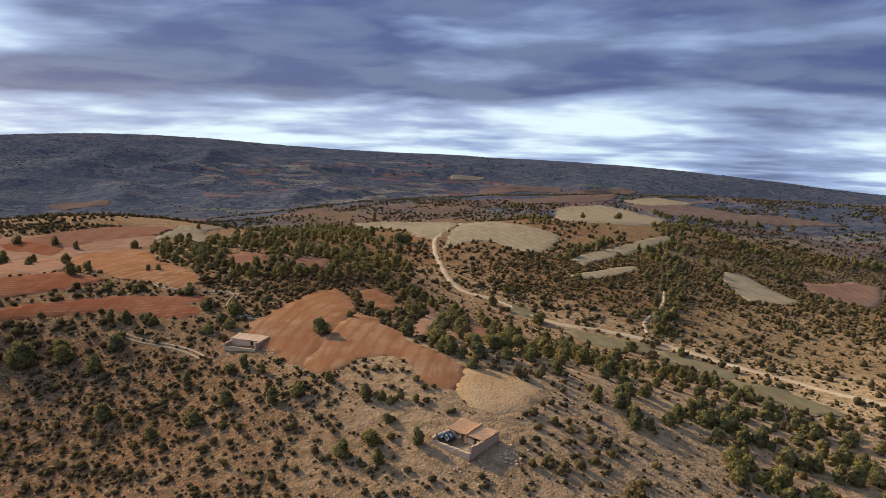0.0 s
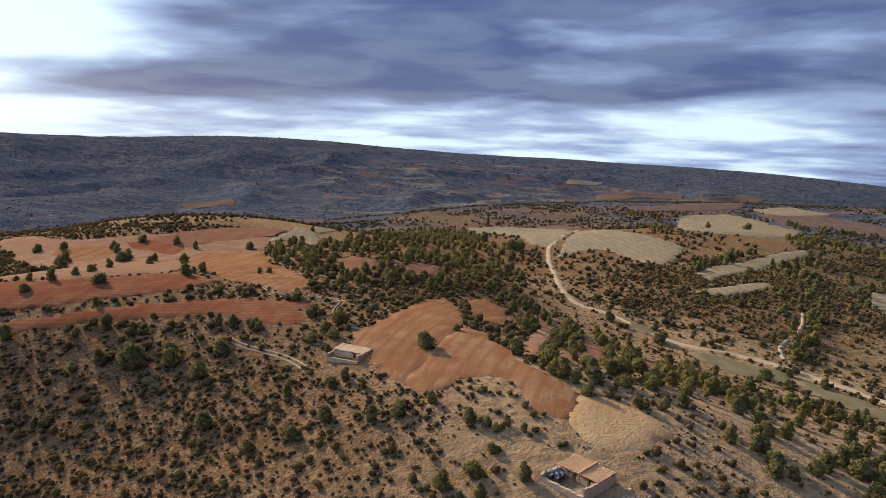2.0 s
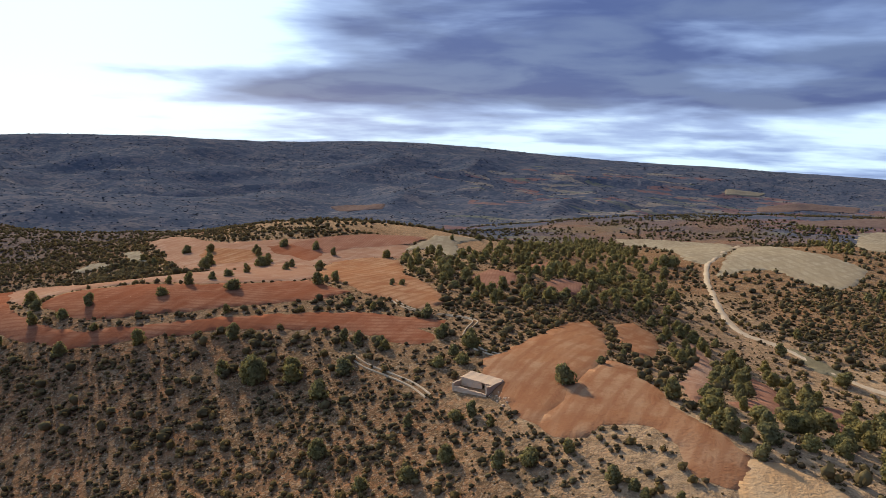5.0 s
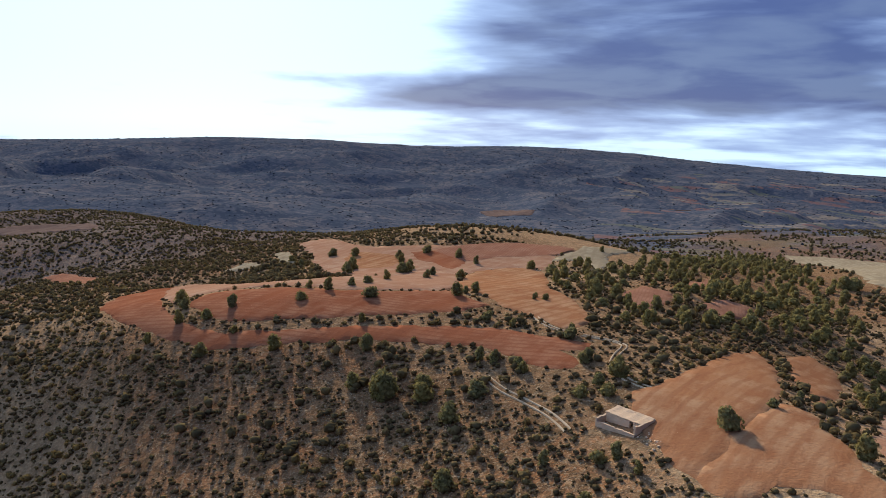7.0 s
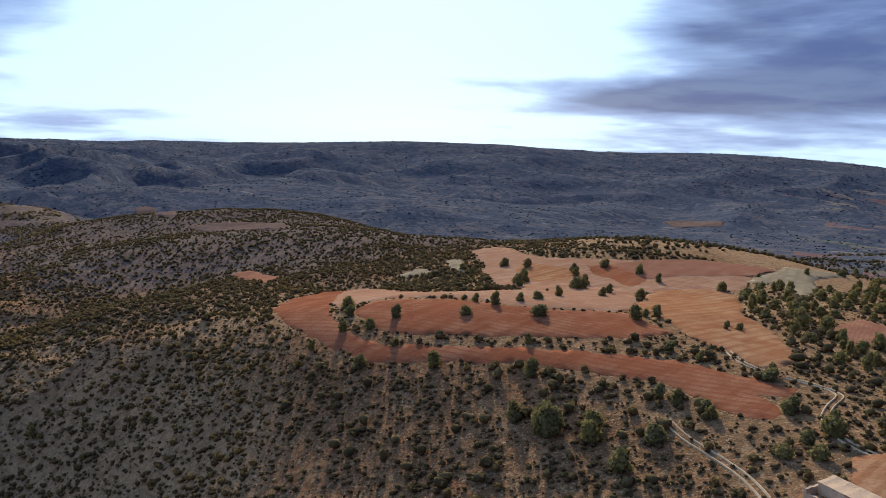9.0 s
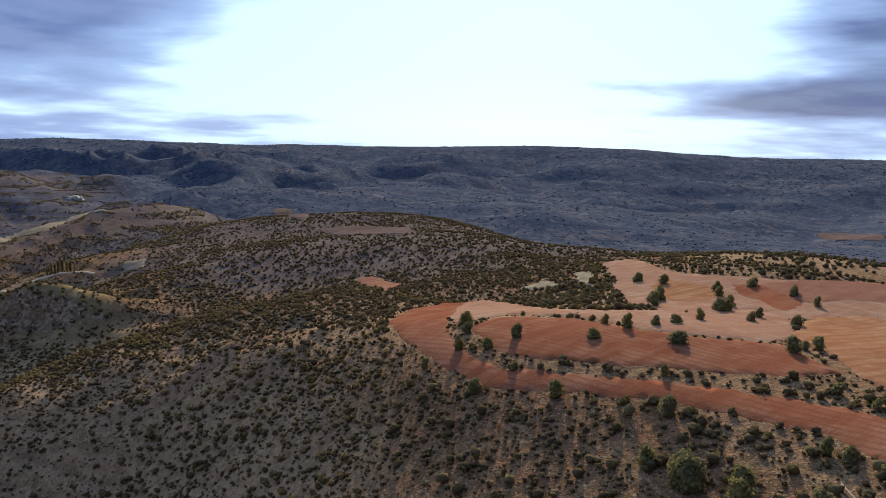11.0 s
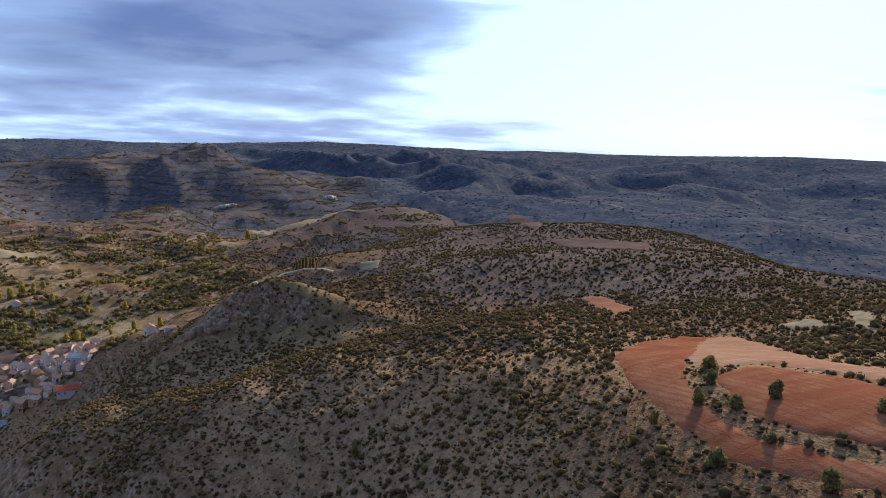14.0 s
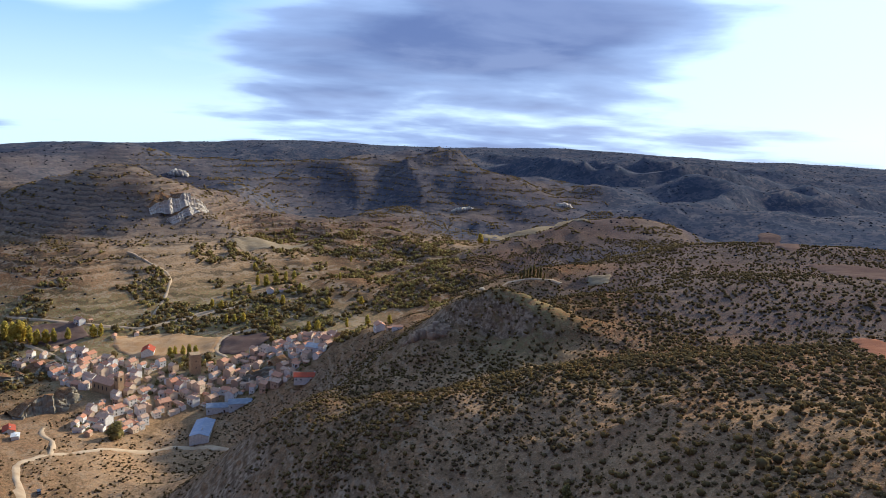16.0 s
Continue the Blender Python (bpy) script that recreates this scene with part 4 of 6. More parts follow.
def far_from_tracks(x, y, gap):
    ok = np.ones(len(x), dtype=bool)
    for line, width in TRACKS:
        for px, py in line[::1]:
            ok &= (x - px) ** 2 + (y - py) ** 2 > (width * 0.5 + gap) ** 2
    return ok


def clear_of_fields(x, y):
    ok = np.ones(len(x), dtype=bool)
    for ring in RINGS:
        a = np.array(ring)
        near = (x > a[:, 0].min()) & (x < a[:, 0].max()) & (y > a[:, 1].min()) & (y < a[:, 1].max())
        if near.any():
            k = np.where(near)[0]
            ok[k[inside(x[k], y[k], ring)]] = False
    return ok


def scatter(name, x, y, size, shapes, mat, label, category, tall=1.0):
    """Many plants that nobody could count, as one object."""
    z = height(x, y)
    pick = rng.integers(0, len(shapes), len(x))
    turn = rng.uniform(0, 2 * np.pi, len(x))
    vs, fs, k = [], [], 0
    for p, (v, f) in enumerate(shapes):
        s = np.where(pick == p)[0]
        if not len(s):
            continue
        c, n = np.cos(turn[s])[:, None], np.sin(turn[s])[:, None]
        w = size[s][:, None]
        stretch = rng.uniform(0.75, 1.3, (len(s), 1)) * tall
        px = (v[None, :, 0] * c - v[None, :, 1] * n) * w + x[s][:, None]
        py = (v[None, :, 0] * n + v[None, :, 1] * c) * w + y[s][:, None]
        pz = v[None, :, 2] * w * stretch + z[s][:, None] - 0.08 * w
        vs.append(np.stack([px, py, pz], -1).reshape(-1, 3))
        fs.append((f[None] + (np.arange(len(s)) * len(v))[:, None, None] + k).reshape(-1, 3))
        k += len(s) * len(v)
    ob = new(name, raw_mesh(name, np.concatenate(vs), np.concatenate(fs), mat))
    return tagged(ob, label, category, kind="stuff")


def sown(x0, x1, y0, y1, count, chance, apart=True):
    x, y = rng.uniform(x0, x1, count), rng.uniform(y0, y1, count)
    keep = rng.uniform(0, 1, count) < chance(x, y)
    x, y = x[keep], y[keep]
    if apart:
        ok = clear_of_fields(x, y) & far_from_tracks(x, y, 0.5) & open_ground(x, y)
        x, y = x[ok], y[ok]
    return x, y


def open_ground(x, y):
    """Away from the two ruins and the village, and thin between the ploughed fields."""
    top = (x > -300) & (x < -70) & (y > 212 + 0.1 * (x + 180)) & (y < 420) & (height(x, y) > 27)
    thin = ~top | (lattice(x * 3.1, y * 3.1, 97) > -0.3)
    barn = (np.abs(x - 6) < 11) & (np.abs(y - 151) < 11)
    fold = (np.abs(x + 53) < 9) & (np.abs(y - 206) < 8)
    return thin & ~barn & ~fold & ~inside(x, y, VILLAGE)


def tree_shape(tall, wide, lumps, leaves, leaf_size, skirt=0.06):
    """Crown of a juniper one metre high, to be scaled: overlapping clumps with sprays."""
    bits = []
    for k in range(lumps):
        h = skirt + (1 - skirt) * (k + 0.5) / lumps * 0.86
        r = wide * (0.30 + 0.75 * math.sin(math.pi * min(1, (h * 0.72 + 0.2))))
        a = rng.uniform(0, 2 * math.pi)
        off = r * rng.uniform(0.15, 0.55) * (1 - 0.5 * h)
        c = (math.cos(a) * off, math.sin(a) * off, h * tall)
        s = (r * 0.62, r * 0.62, 0.17 * tall + 0.05)
        bits.append(lump(c, [v * 0.78 for v in s], 0.25))
        bits.append(sprays(c, s, leaves, leaf_size, -0.8))
    return merged(bits)


def trunk_shape():
    """A tapered trunk with limbs."""
    bits = []

    def limb(a, b, ra, rb, sides=7):
        a, b = np.array(a, dtype=float), np.array(b, dtype=float)
        d = (b - a) / np.linalg.norm(b - a)
        u = np.cross(d, (0.3, 0.8, 0.1))
        u /= np.linalg.norm(u)
        w = np.cross(d, u)
        t = np.linspace(0, 2 * np.pi, sides, endpoint=False)
        ring = np.cos(t)[:, None] * u + np.sin(t)[:, None] * w
        v = np.concatenate([a + ring * ra, b + ring * rb])
        i = np.arange(sides)
        j = (i + 1) % sides
        return v, np.concatenate([np.stack([i, j, j + sides], 1), np.stack([i, j + sides, i + sides], 1)])
    bits.append(limb((0, 0, -0.06), (0.02, 0.01, 0.35), 0.045, 0.032))
    bits.append(limb((0.02, 0.01, 0.35), (0, 0.03, 0.8), 0.032, 0.012))
    for k in range(5):
        a = k * 2.4
        h = 0.18 + 0.1 * k
        bits.append(limb((0.01, 0.01, h), (0.2 * math.cos(a), 0.2 * math.sin(a), h + 0.18), 0.018, 0.006, 5))
    return merged(bits)


TREE_KINDS = {}
TREE_LABELS = ["dark green juniper tree with a rounded crown on dry ground", "broad dark juniper tree with low skirts of foliage", "slim upright juniper tree with an uneven top", "olive green young juniper tree on the scrubland", "squat bushy juniper tree with a ragged outline"]
TREE_FORMS = [(0.95, 0.50, 12, 48), (0.92, 0.60, 14, 48), (1.0, 0.38, 11, 44), (0.95, 0.46, 10, 50), (0.85, 0.68, 13, 46)]


def plant_tree(x, y, tall, kind, group=""):
    m = Matrix.LocRotScale((x, y, float(height(x, y)) - 0.1), Euler((0, 0, rng.uniform(0, 6.28))), (tall * rng.uniform(0.9, 1.1),) * 2 + (tall,))
    if kind not in TREE_KINDS:
        t = tagged(new("juniper_tree"), TREE_LABELS[kind], "tree", group)
        for name, (v, f), mat in (("trunk", trunk_shape(), BARK), ("crown", tree_shape(*TREE_FORMS[kind], 0.075), JUNIPER)):
            new(name, raw_mesh(name, v, f, mat)).parent = t
        t.matrix_basis = m
        TREE_KINDS[kind] = t
        return t
    src = TREE_KINDS[kind]
    keep = src.matrix_basis.copy()
    src.scale = (1, 1, 1)
    t = copy_thing(src, m)
    src.matrix_basis = keep
    if group:
        t["group"] = group
    return t


PLATEAU_TREES_A = [(-138, 226, 5.0), (-165, 216, 4.4), (-104, 233, 3.7), (-99, 232, 3.7), (-91, 231, 3.2), (-117, 262, 3.3), (-107, 260, 2.8), (-151, 241, 2.9), (-96, 203, 5.0), (-118, 208, 7.0), (-121, 208, 5.3), (-108, 210, 4.9), (-95, 215, 4.5), (-130, 209, 4.3), (-220, 322, 5.7), (-181, 284, 3.4), (-200, 336, 5.1), (-206, 351, 4.7), (-183, 335, 3.9), (-200, 388, 4.4), (-221, 390, 3.9), (-185, 379, 4.3), (-156, 381, 4.2), (-144, 303, 2.9), (-120, 306, 2.1), (-116, 307, 2.1), (-211, 219, 4.4), (-221, 230, 3.9), (-203, 236, 3.7), (-203, 224, 3.3), (-213, 208, 3.3), (-186, 206, 4.3)]
PLATEAU_TREES_B = [(-122, 211, 5.5), (-117, 209, 4.8), (-111, 215, 4.1), (-232, 340, 6.2), (-221, 366, 4.8), (-199, 340, 4.4), (-223, 394, 4.0), (-203, 393, 3.9), (-142, 292, 2.7), (-140, 296, 3.9), (-118, 300, 2.4), (-115, 303, 2.5), (-201, 233, 4.2), (-185, 219, 2.4), (-297, 149, 4.1), (-131, 211, 2.9)]
FIELD_TREES_A = [(-34, 211, 4.9), (-28, 230, 2.3), (-24, 246, 2.0), (-9, 210, 4.9), (0, 213, 4.0), (-2, 200, 2.9), (-40, 175, 3.7), (-34, 176, 3.7), (-52, 178, 3.6), (-58, 172, 3.3), (-66, 191, 3.3), (-55, 193, 2.9), (-46, 190, 2.6), (-52, 195, 3.3), (-27, 180, 2.9), (-17, 171, 3.3), (-13, 169, 2.3), (-11, 167, 2.0), (-5, 167, 2.0), (-11, 160, 2.1), (-20, 150, 3.7), (-14, 153, 3.5), (-12, 146, 3.3), (-4, 151, 3.6), (-76, 242, 3.3), (-88, 261, 3.6), (-65, 234, 4.6), (-67, 226, 3.1), (-69, 219, 3.0), (-84, 181, 4.2), (-68, 170, 3.0), (-30, 530, 7.5)]
FIELD_TREES_B = [(-25, 530, 7.5), (-54, 583, 7.5), (-76, 239, 3.3), (-89, 229, 3.0), (-64, 232, 4.7), (-63, 221, 3.0), (-87, 257, 3.6)]
ROAD_TREES_A = [(3, 195, 4.8), (1, 197, 4.3), (18, 208, 5.2), (25, 203, 3.9), (9, 186, 3.3), (167, 439, 5.5), (162, 457, 5.6), (175, 745, 6.7), (139, 741, 6.6), (82, 585, 6.0), (39, 227, 5.1), (61, 253, 4.2), (72, 274, 4.2), (82, 282, 3.0), (90, 271, 3.8), (39, 177, 3.8), (47, 212, 4.1), (31, 191, 3.7), (42, 311, 5.0), (24, 336, 4.4), (32, 361, 4.2), (25, 199, 3.5)]
UPPER_TREES = [(-291, 362, 3.6), (-276, 353, 3.3), (-230, 334, 4.7), (-271, 373, 4.7), (-255, 372, 5.0), (-228, 374, 4.7), (-184, 301, 4.1), (-178, 322, 3.7), (-167, 332, 4.2), (-181, 274, 3.2), (-163, 262, 4.4), (-183, 263, 4.7), (-192, 263, 3.2), (-231, 237, 4.6), (-141, 284, 5.0), (-219, 793, 4.7), (-150, 464, 3.6), (-141, 407, 4.0), (-145, 502, 4.0), (-182, 247, 3.5)]
TREES = UPPER_TREES + PLATEAU_TREES_A + PLATEAU_TREES_B + FIELD_TREES_A + FIELD_TREES_B + ROAD_TREES_A
WOOD = [(-147, 381), (-146, 414), (-125, 441), (-134, 528), (-146, 803), (-89, 766), (-48, 559), (-30, 530), (-18, 437), (-15, 365), (-23, 341), (-40, 337), (-54, 306), (-69, 292), (-85, 287), (-99, 303), (-121, 330)]
BELT_FIELDS = [(-23, 330), (-12, 356), (3, 327), (11, 303), (24, 304), (30, 257), (44, 249), (56, 228), (38, 204), (22, 196), (9, 185), (2, 197), (-3, 207), (0, 230)]
BELT_SLOPE = [(47, 288), (66, 274), (81, 251), (90, 219), (102, 201), (116, 167), (101, 140), (68, 140), (60, 158), (50, 172), (39, 189)]
HILLSIDE = [(41, 470), (115, 492), (235, 600), (396, 624), (145, 218), (123, 246), (94, 293), (63, 315), (31, 350)]
BANDS = [
    ('terrace_rows', [(69, 773), (77, 552), (89, 565)], 5.3, 16, 3.5, 5.5),
    ('terrace_rows', [(70, 439), (97, 473), (124, 504)], 3.6, 26, 3.5, 5.5),
    ('terrace_rows', [(71, 386), (88, 399), (108, 417)], 3.1, 18, 3.5, 5.5),
    ('terrace_rows', [(106, 424), (140, 486), (176, 567), (207, 685)], 12.6, 46, 3.5, 6.0),
    ('gully', [(193, 630), (141, 470), (118, 385), (98, 340), (82, 311)], 9.1, 70, 3.0, 5.5),
    ('gully', [(113, 361), (95, 312), (93, 297)], 3.8, 26, 3.0, 5.0),
    ('gully', [(209, 658), (235, 600), (243, 546), (260, 520)], 10.5, 90, 3.5, 6.0),
    ('gully', [(232, 884), (231, 767), (288, 738), (328, 701)], 3.8, 50, 4.0, 6.5),
    ('gully', [(294, 570), (348, 585), (368, 573)], 8.7, 40, 3.5, 6.0),
    ('gully', [(262, 468), (322, 496)], 2.1, 12, 3.0, 4.5),
    ('gully', [(150, 398), (149, 385), (159, 450)], 2.5, 7, 3.5, 5.5),
    ('gully', [(79, 891), (109, 848), (137, 868)], 4.9, 18, 4.0, 6.5),
    ('gully', [(187, 475), (207, 463), (225, 467)], 3.8, 26, 2.5, 4.0),
    ('roadside', [(16, 316), (21, 283), (29, 276)], 3.3, 12, 3.0, 4.5),
    ('roadside', [(42, 274), (45, 227), (50, 212)], 3.2, 16, 3.0, 4.5),
    ('roadside', [(64, 240), (75, 238), (84, 224), (92, 206), (93, 185)], 3.1, 46, 2.6, 4.4),
    ('roadside', [(61, 185), (74, 175), (85, 165), (100, 152)], 3.9, 46, 2.6, 4.6),
    ('roadside', [(66, 160), (75, 148), (88, 141)], 3.8, 30, 2.6, 4.6),
    ('roadside', [(91, 172), (100, 166), (109, 154)], 2.5, 18, 2.8, 4.8),
    ('roadside', [(45, 184), (46, 170), (48, 165)], 2.3, 12, 2.4, 4.0),
]
POPLARS_A = [(-782, -309, 15), (-779, -300, 14), (-782, -293, 15), (-780, -284, 13), (-778, -276, 12), (-783, -270, 11), (-786, -264, 10), (-794, -254, 9), (-800, -232, 10), (-803, -226, 9), (-768, -140, 8), (-769, -133, 9), (-766, -126, 10), (-769, -121, 9), (-763, -143, 8), (-966, -112, 12), (-960, -100, 13), (-974, -91, 14), (-980, -81, 13), (-995, -74, 11), (-935, -114, 9), (-841, -113, 10), (-843, -105, 9)]
POPLARS_B = [(-843, -96, 10), (-851, -74, 9), (-811, -22, 11), (-809, -13, 12), (-808, 16, 10), (-812, 36, 9), (-1321, 169, 14), (-1219, 177, 12), (-890, -65, 9), (-925, -53, 9), (-970, -14, 9), (-872, -12, 8), (-875, 23, 8), (-826, -62, 8), (-891, -143, 9), (-886, -131, 9), (-917, -129, 9), (-711, 65, 8), (-1029, -131, 8), (-1099, -17, 9)]
CYPRESSES = [(-716, 178, 9), (-716, 181, 8), (-713, 183, 10), (-714, 186, 11), (-711, 189, 9), (-708, 191, 10), (-717, 175, 7), (-705, 194, 6)]
VILLAGE = [(-744, -281), (-773, -255), (-755, -193), (-739, -119), (-761, -74), (-781, -57), (-795, -11), (-716, 20), (-678, 10), (-668, -16), (-677, -46), (-691, -69), (-679, -99), (-652, -119), (-623, -120), (-603, -153), (-628, -170), (-666, -164), (-685, -155), (-692, -194), (-724, -245), (-729, -270)]
SHED = (-640, -73)
CHURCH = (-691, -170)
KEEP = (-734, -110)
REDHOUSE = (-772, -167)
LONG_SHED = (-677, -69)
LONG_SHED_B = (-677, -53)
WALNUT = (-611, -128)
CRAG = (-653, -196)
FARROCK = (-1669, -454)
ROCK_D = (-1613, 145)
ROCK_E = (-1649, 356)
for x, y, tall in TREES:
    plant_tree(x, y, tall * 1.05, int(rng.integers(0, 5)), "scattered junipers")


def grove(ring, spacing, low, high, group, most):
    """Trees through a stretch of the plan, spaced unevenly."""
    a = np.array(ring)
    pts = []
    for _ in range(most * 12):
        x, y = rng.uniform(a[:, 0].min(), a[:, 0].max()), rng.uniform(a[:, 1].min(), a[:, 1].max())
        if len(pts) >= most:
            break
        if not inside(np.array([x]), np.array([y]), ring)[0] or not clear_of_fields(np.array([x]), np.array([y]))[0] or not far_from_tracks(np.array([x]), np.array([y]), 1.5)[0]:
            continue
        if any((x - p) ** 2 + (y - q) ** 2 < (spacing * 0.75) ** 2 for p, q in pts):
            continue
        pts.append((x, y))
    if not group:
        return np.array(pts).T
    for x, y in pts:
        plant_tree(x, y, rng.uniform(low, high), int(rng.integers(0, 5)), group)


grove(BELT_FIELDS, 6.5, 3.0, 5.2, "trees below the fields", 80)
grove(BELT_SLOPE, 6.5, 2.2, 4.4, "trees below the fields", 62)
WOOD_SHAPES = [tree_shape(*form[:2], 9, 26, 0.09) for form in TREE_FORMS]
LIGHT_TREES = [tree_shape(*form[:2], 6, 16, 0.11) for form in TREE_FORMS]


def band(name, line, half, count, low, high):
    """A row of trees along a line of the plan."""
    p = np.array(line, dtype=float)
    run = np.concatenate([[0], np.cumsum(np.hypot(*np.diff(p, axis=0).T))])
    count = int(count * 0.7) if name == "roadside" else count
    s = rng.uniform(0, run[-1], count)
    x = np.interp(s, run, p[:, 0]) + rng.normal(size=count) * half * 0.6
    y = np.interp(s, run, p[:, 1]) + rng.normal(size=count) * half * 0.6
    ok = far_from_tracks(x, y, 1.0) & clear_of_fields(x, y)
    x, y = x[ok], y[ok]
    if not len(x):
        return
    tall = rng.uniform(low, high, len(x))
    labels = {"terrace_rows": "row of dark junipers along a field terrace", "gully": "dense belt of dark junipers down a gully", "roadside": "olive green junipers on the slope below the road"}
    scatter("juniper_row", x, y, tall, WOOD_SHAPES if name == "roadside" else LIGHT_TREES, JUNIPER, labels[name], "trees")


for row in BANDS:
    band(*row)
x, y = grove(WOOD, 7.6, 0, 0, "", 430)
scatter("juniper_wood", x, y, rng.uniform(3.4, 5.8, len(x)), WOOD_SHAPES, JUNIPER, "dense dark green juniper wood behind the fields", "wood", 1.0)

# low scrub over the near slopes
x, y = sown(-430, 190, 60, 440, 32000, lambda x, y: np.clip(0.7 + 0.5 * fbm(x, y, 24, 3, 51) - 0.42 * ramp(x, -60, 10), 0.05, 1))
scatter("low_scrub", x, y, rng.uniform(0.3, 1.0, len(x)) ** 1.5 + 0.25, CLUMPS, SCRUB, "low dark thorny scrub dotted over stony slopes", "shrub", 0.9)
x, y = sown(-430, 190, 60, 440, 13000, lambda x, y: np.clip(0.55 - 0.35 * ramp(x, -40, 10) + 0.8 * fbm(x, y, 40, 3, 57), 0.0, 1))
scatter("juniper_scrub", x, y, rng.uniform(0.8, 1.7, len(x)), SHRUBS, BUSH, "rounded juniper bushes scattered on the slopes", "shrub", 1.15)
x, y = sown(-260, 20, 60, 205, 4500, lambda x, y: np.clip(0.75 - 0.6 * ramp(x + 0.25 * (y - 110), -55, 5) + 0.7 * fbm(x, y, 26, 3, 59), 0.0, 1))
scatter("thorn_scrub", x, y, rng.uniform(0.45, 1.1, len(x)), CLUMPS, BUSH, "dense dark thorn bushes on the near slope", "shrub", 1.0)
TUFTS = []
for _ in range(4):
    a = np.arange(5) * 1.2566 + rng.uniform(-0.2, 0.2, 5)
    r = rng.uniform(0.6, 1.1, 5)
    v = np.concatenate([np.stack([np.cos(a) * r, np.sin(a) * r, rng.uniform(0.1, 0.35, 5)], 1), [[rng.uniform(-0.2, 0.2), rng.uniform(-0.2, 0.2), 0.95]], np.stack([np.cos(a) * r * 0.7, np.sin(a) * r * 0.7, np.full(5, -0.1)], 1)])
    f = [(k, (k + 1) % 5, 5) for k in range(5)] + [(k, k + 6, (k + 1) % 5) for k in range(5)]
    TUFTS.append((v, np.array(f)))
x, y = sown(-440, 190, 60, 440, 52000, lambda x, y: np.clip(0.75 + 0.5 * fbm(x, y, 18, 3, 53) - 0.35 * ramp(x, -60, 10), 0.05, 1))
scatter("thyme_tufts", x, y, rng.uniform(0.2, 0.6, len(x)), TUFTS, SCRUB, "small dark thyme and grass tufts covering the stony slopes", "grass", 0.9)
# bushes on the plateau beyond, and round the valley road
x, y = sown(-1050, -250, 130, 640, 30000, lambda x, y: np.clip(0.8 + 0.5 * fbm(x, y, 60, 3, 61), 0, 1))
scatter("plateau_bushes", x, y, rng.uniform(0.6, 1.7, len(x)), CLUMPS, BUSH, "dense juniper bushes over the far plateau", "shrub", 1.1)
x, y = sown(-300, 520, 180, 1300, 30000, lambda x, y: np.clip(0.55 + 1.0 * fbm(x, y, 55, 3, 67), 0, 1))
scatter("hillside_bushes", x, y, rng.uniform(0.7, 2.2, len(x)), CLUMPS, BUSH, "juniper bushes on the hills beside the road", "shrub", 1.2)
x, y = sown(-760, -330, -60, 240, 15000, lambda x, y: np.clip(0.5 + 0.8 * fbm(x, y, 40, 3, 71), 0, 1))
scatter("slope_scrub", x, y, rng.uniform(0.35, 1.1, len(x)), CLUMPS, SCRUB, "sparse dark scrub on the terraced slope", "shrub", 0.9)
HILLSIDE = HILLSIDE[:4] + [(350, 420), (270, 190), (150, 160)] + HILLSIDE[4:]
a = np.array(HILLSIDE)
x, y = sown(a[:, 0].min(), a[:, 0].max(), a[:, 1].min(), a[:, 1].max(), 26000, lambda x, y: np.clip(0.55 + 0.7 * fbm(x, y, 30, 3, 69), 0, 1) * inside(x, y, HILLSIDE))
scatter("hillside_scrub", x, y, rng.uniform(0.5, 1.25, len(x)), CLUMPS, BUSH, "dark thorny scrub covering the hillside past the road", "shrub", 1.0)
x, y = sown(-760, -440, -330, -40, 7000, lambda x, y: np.clip(0.45 + 0.8 * fbm(x, y, 30, 3, 73), 0, 1))
scatter("roadside_scrub", x, y, rng.uniform(0.4, 1.4, len(x)), CLUMPS, SCRUB, "dark scrub and weeds round the road below the village", "shrub", 0.9)
x, y = sown(-640, -360, 20, 250, 8000, lambda x, y: np.clip(0.5 + 0.8 * fbm(x, y, 34, 3, 75), 0, 1))
scatter("ridge_bushes", x, y, rng.uniform(0.5, 1.5, len(x)), CLUMPS, BUSH, "dark juniper bushes on the ridge above the village", "shrub", 1.05)
# woods towards the horizon, their haze and shade painted into the leaf colour
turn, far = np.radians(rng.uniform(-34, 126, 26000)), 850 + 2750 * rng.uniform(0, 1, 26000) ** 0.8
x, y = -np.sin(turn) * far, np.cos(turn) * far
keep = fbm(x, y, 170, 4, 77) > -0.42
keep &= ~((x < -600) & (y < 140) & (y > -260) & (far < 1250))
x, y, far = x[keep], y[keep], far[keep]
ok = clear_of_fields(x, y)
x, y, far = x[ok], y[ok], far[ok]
scatter("far_woods", x, y, rng.uniform(1.2, 2.4, len(x)) * (0.7 + far / 2900), TUFTS, HAZED_WOODS, "holm oak and juniper woods covering the distant plateaus, coloured dark blue for haze", "forest", 0.6)

# ---- the two ruins ----
STONE = material("rubble_stone", lambda put, join, calc, step, blend, noise_at, vector, place: (blend(step(noise_at(place, 2.6, 4, 0.6), 0.38, 0.62), (0.62, 0.42, 0.27), blend(noise_at(place, 0.8), (0.48, 0.31, 0.19), (0.70, 0.52, 0.36))), noise_at(place, 3.2, 3)), 0.95, 0.12)
TILE = material("old_tile", lambda put, join, calc, step, blend, noise_at, vector, place: (blend(step(noise_at(place, 1.7, 4, 0.65), 0.36, 0.64), (0.70, 0.39, 0.20), blend(noise_at(place, 0.6), (0.58, 0.28, 0.14), (0.74, 0.50, 0.30))), noise_at(place, 5.0, 3)), 0.9, 0.06)
DIRT = SOILS["pale"]
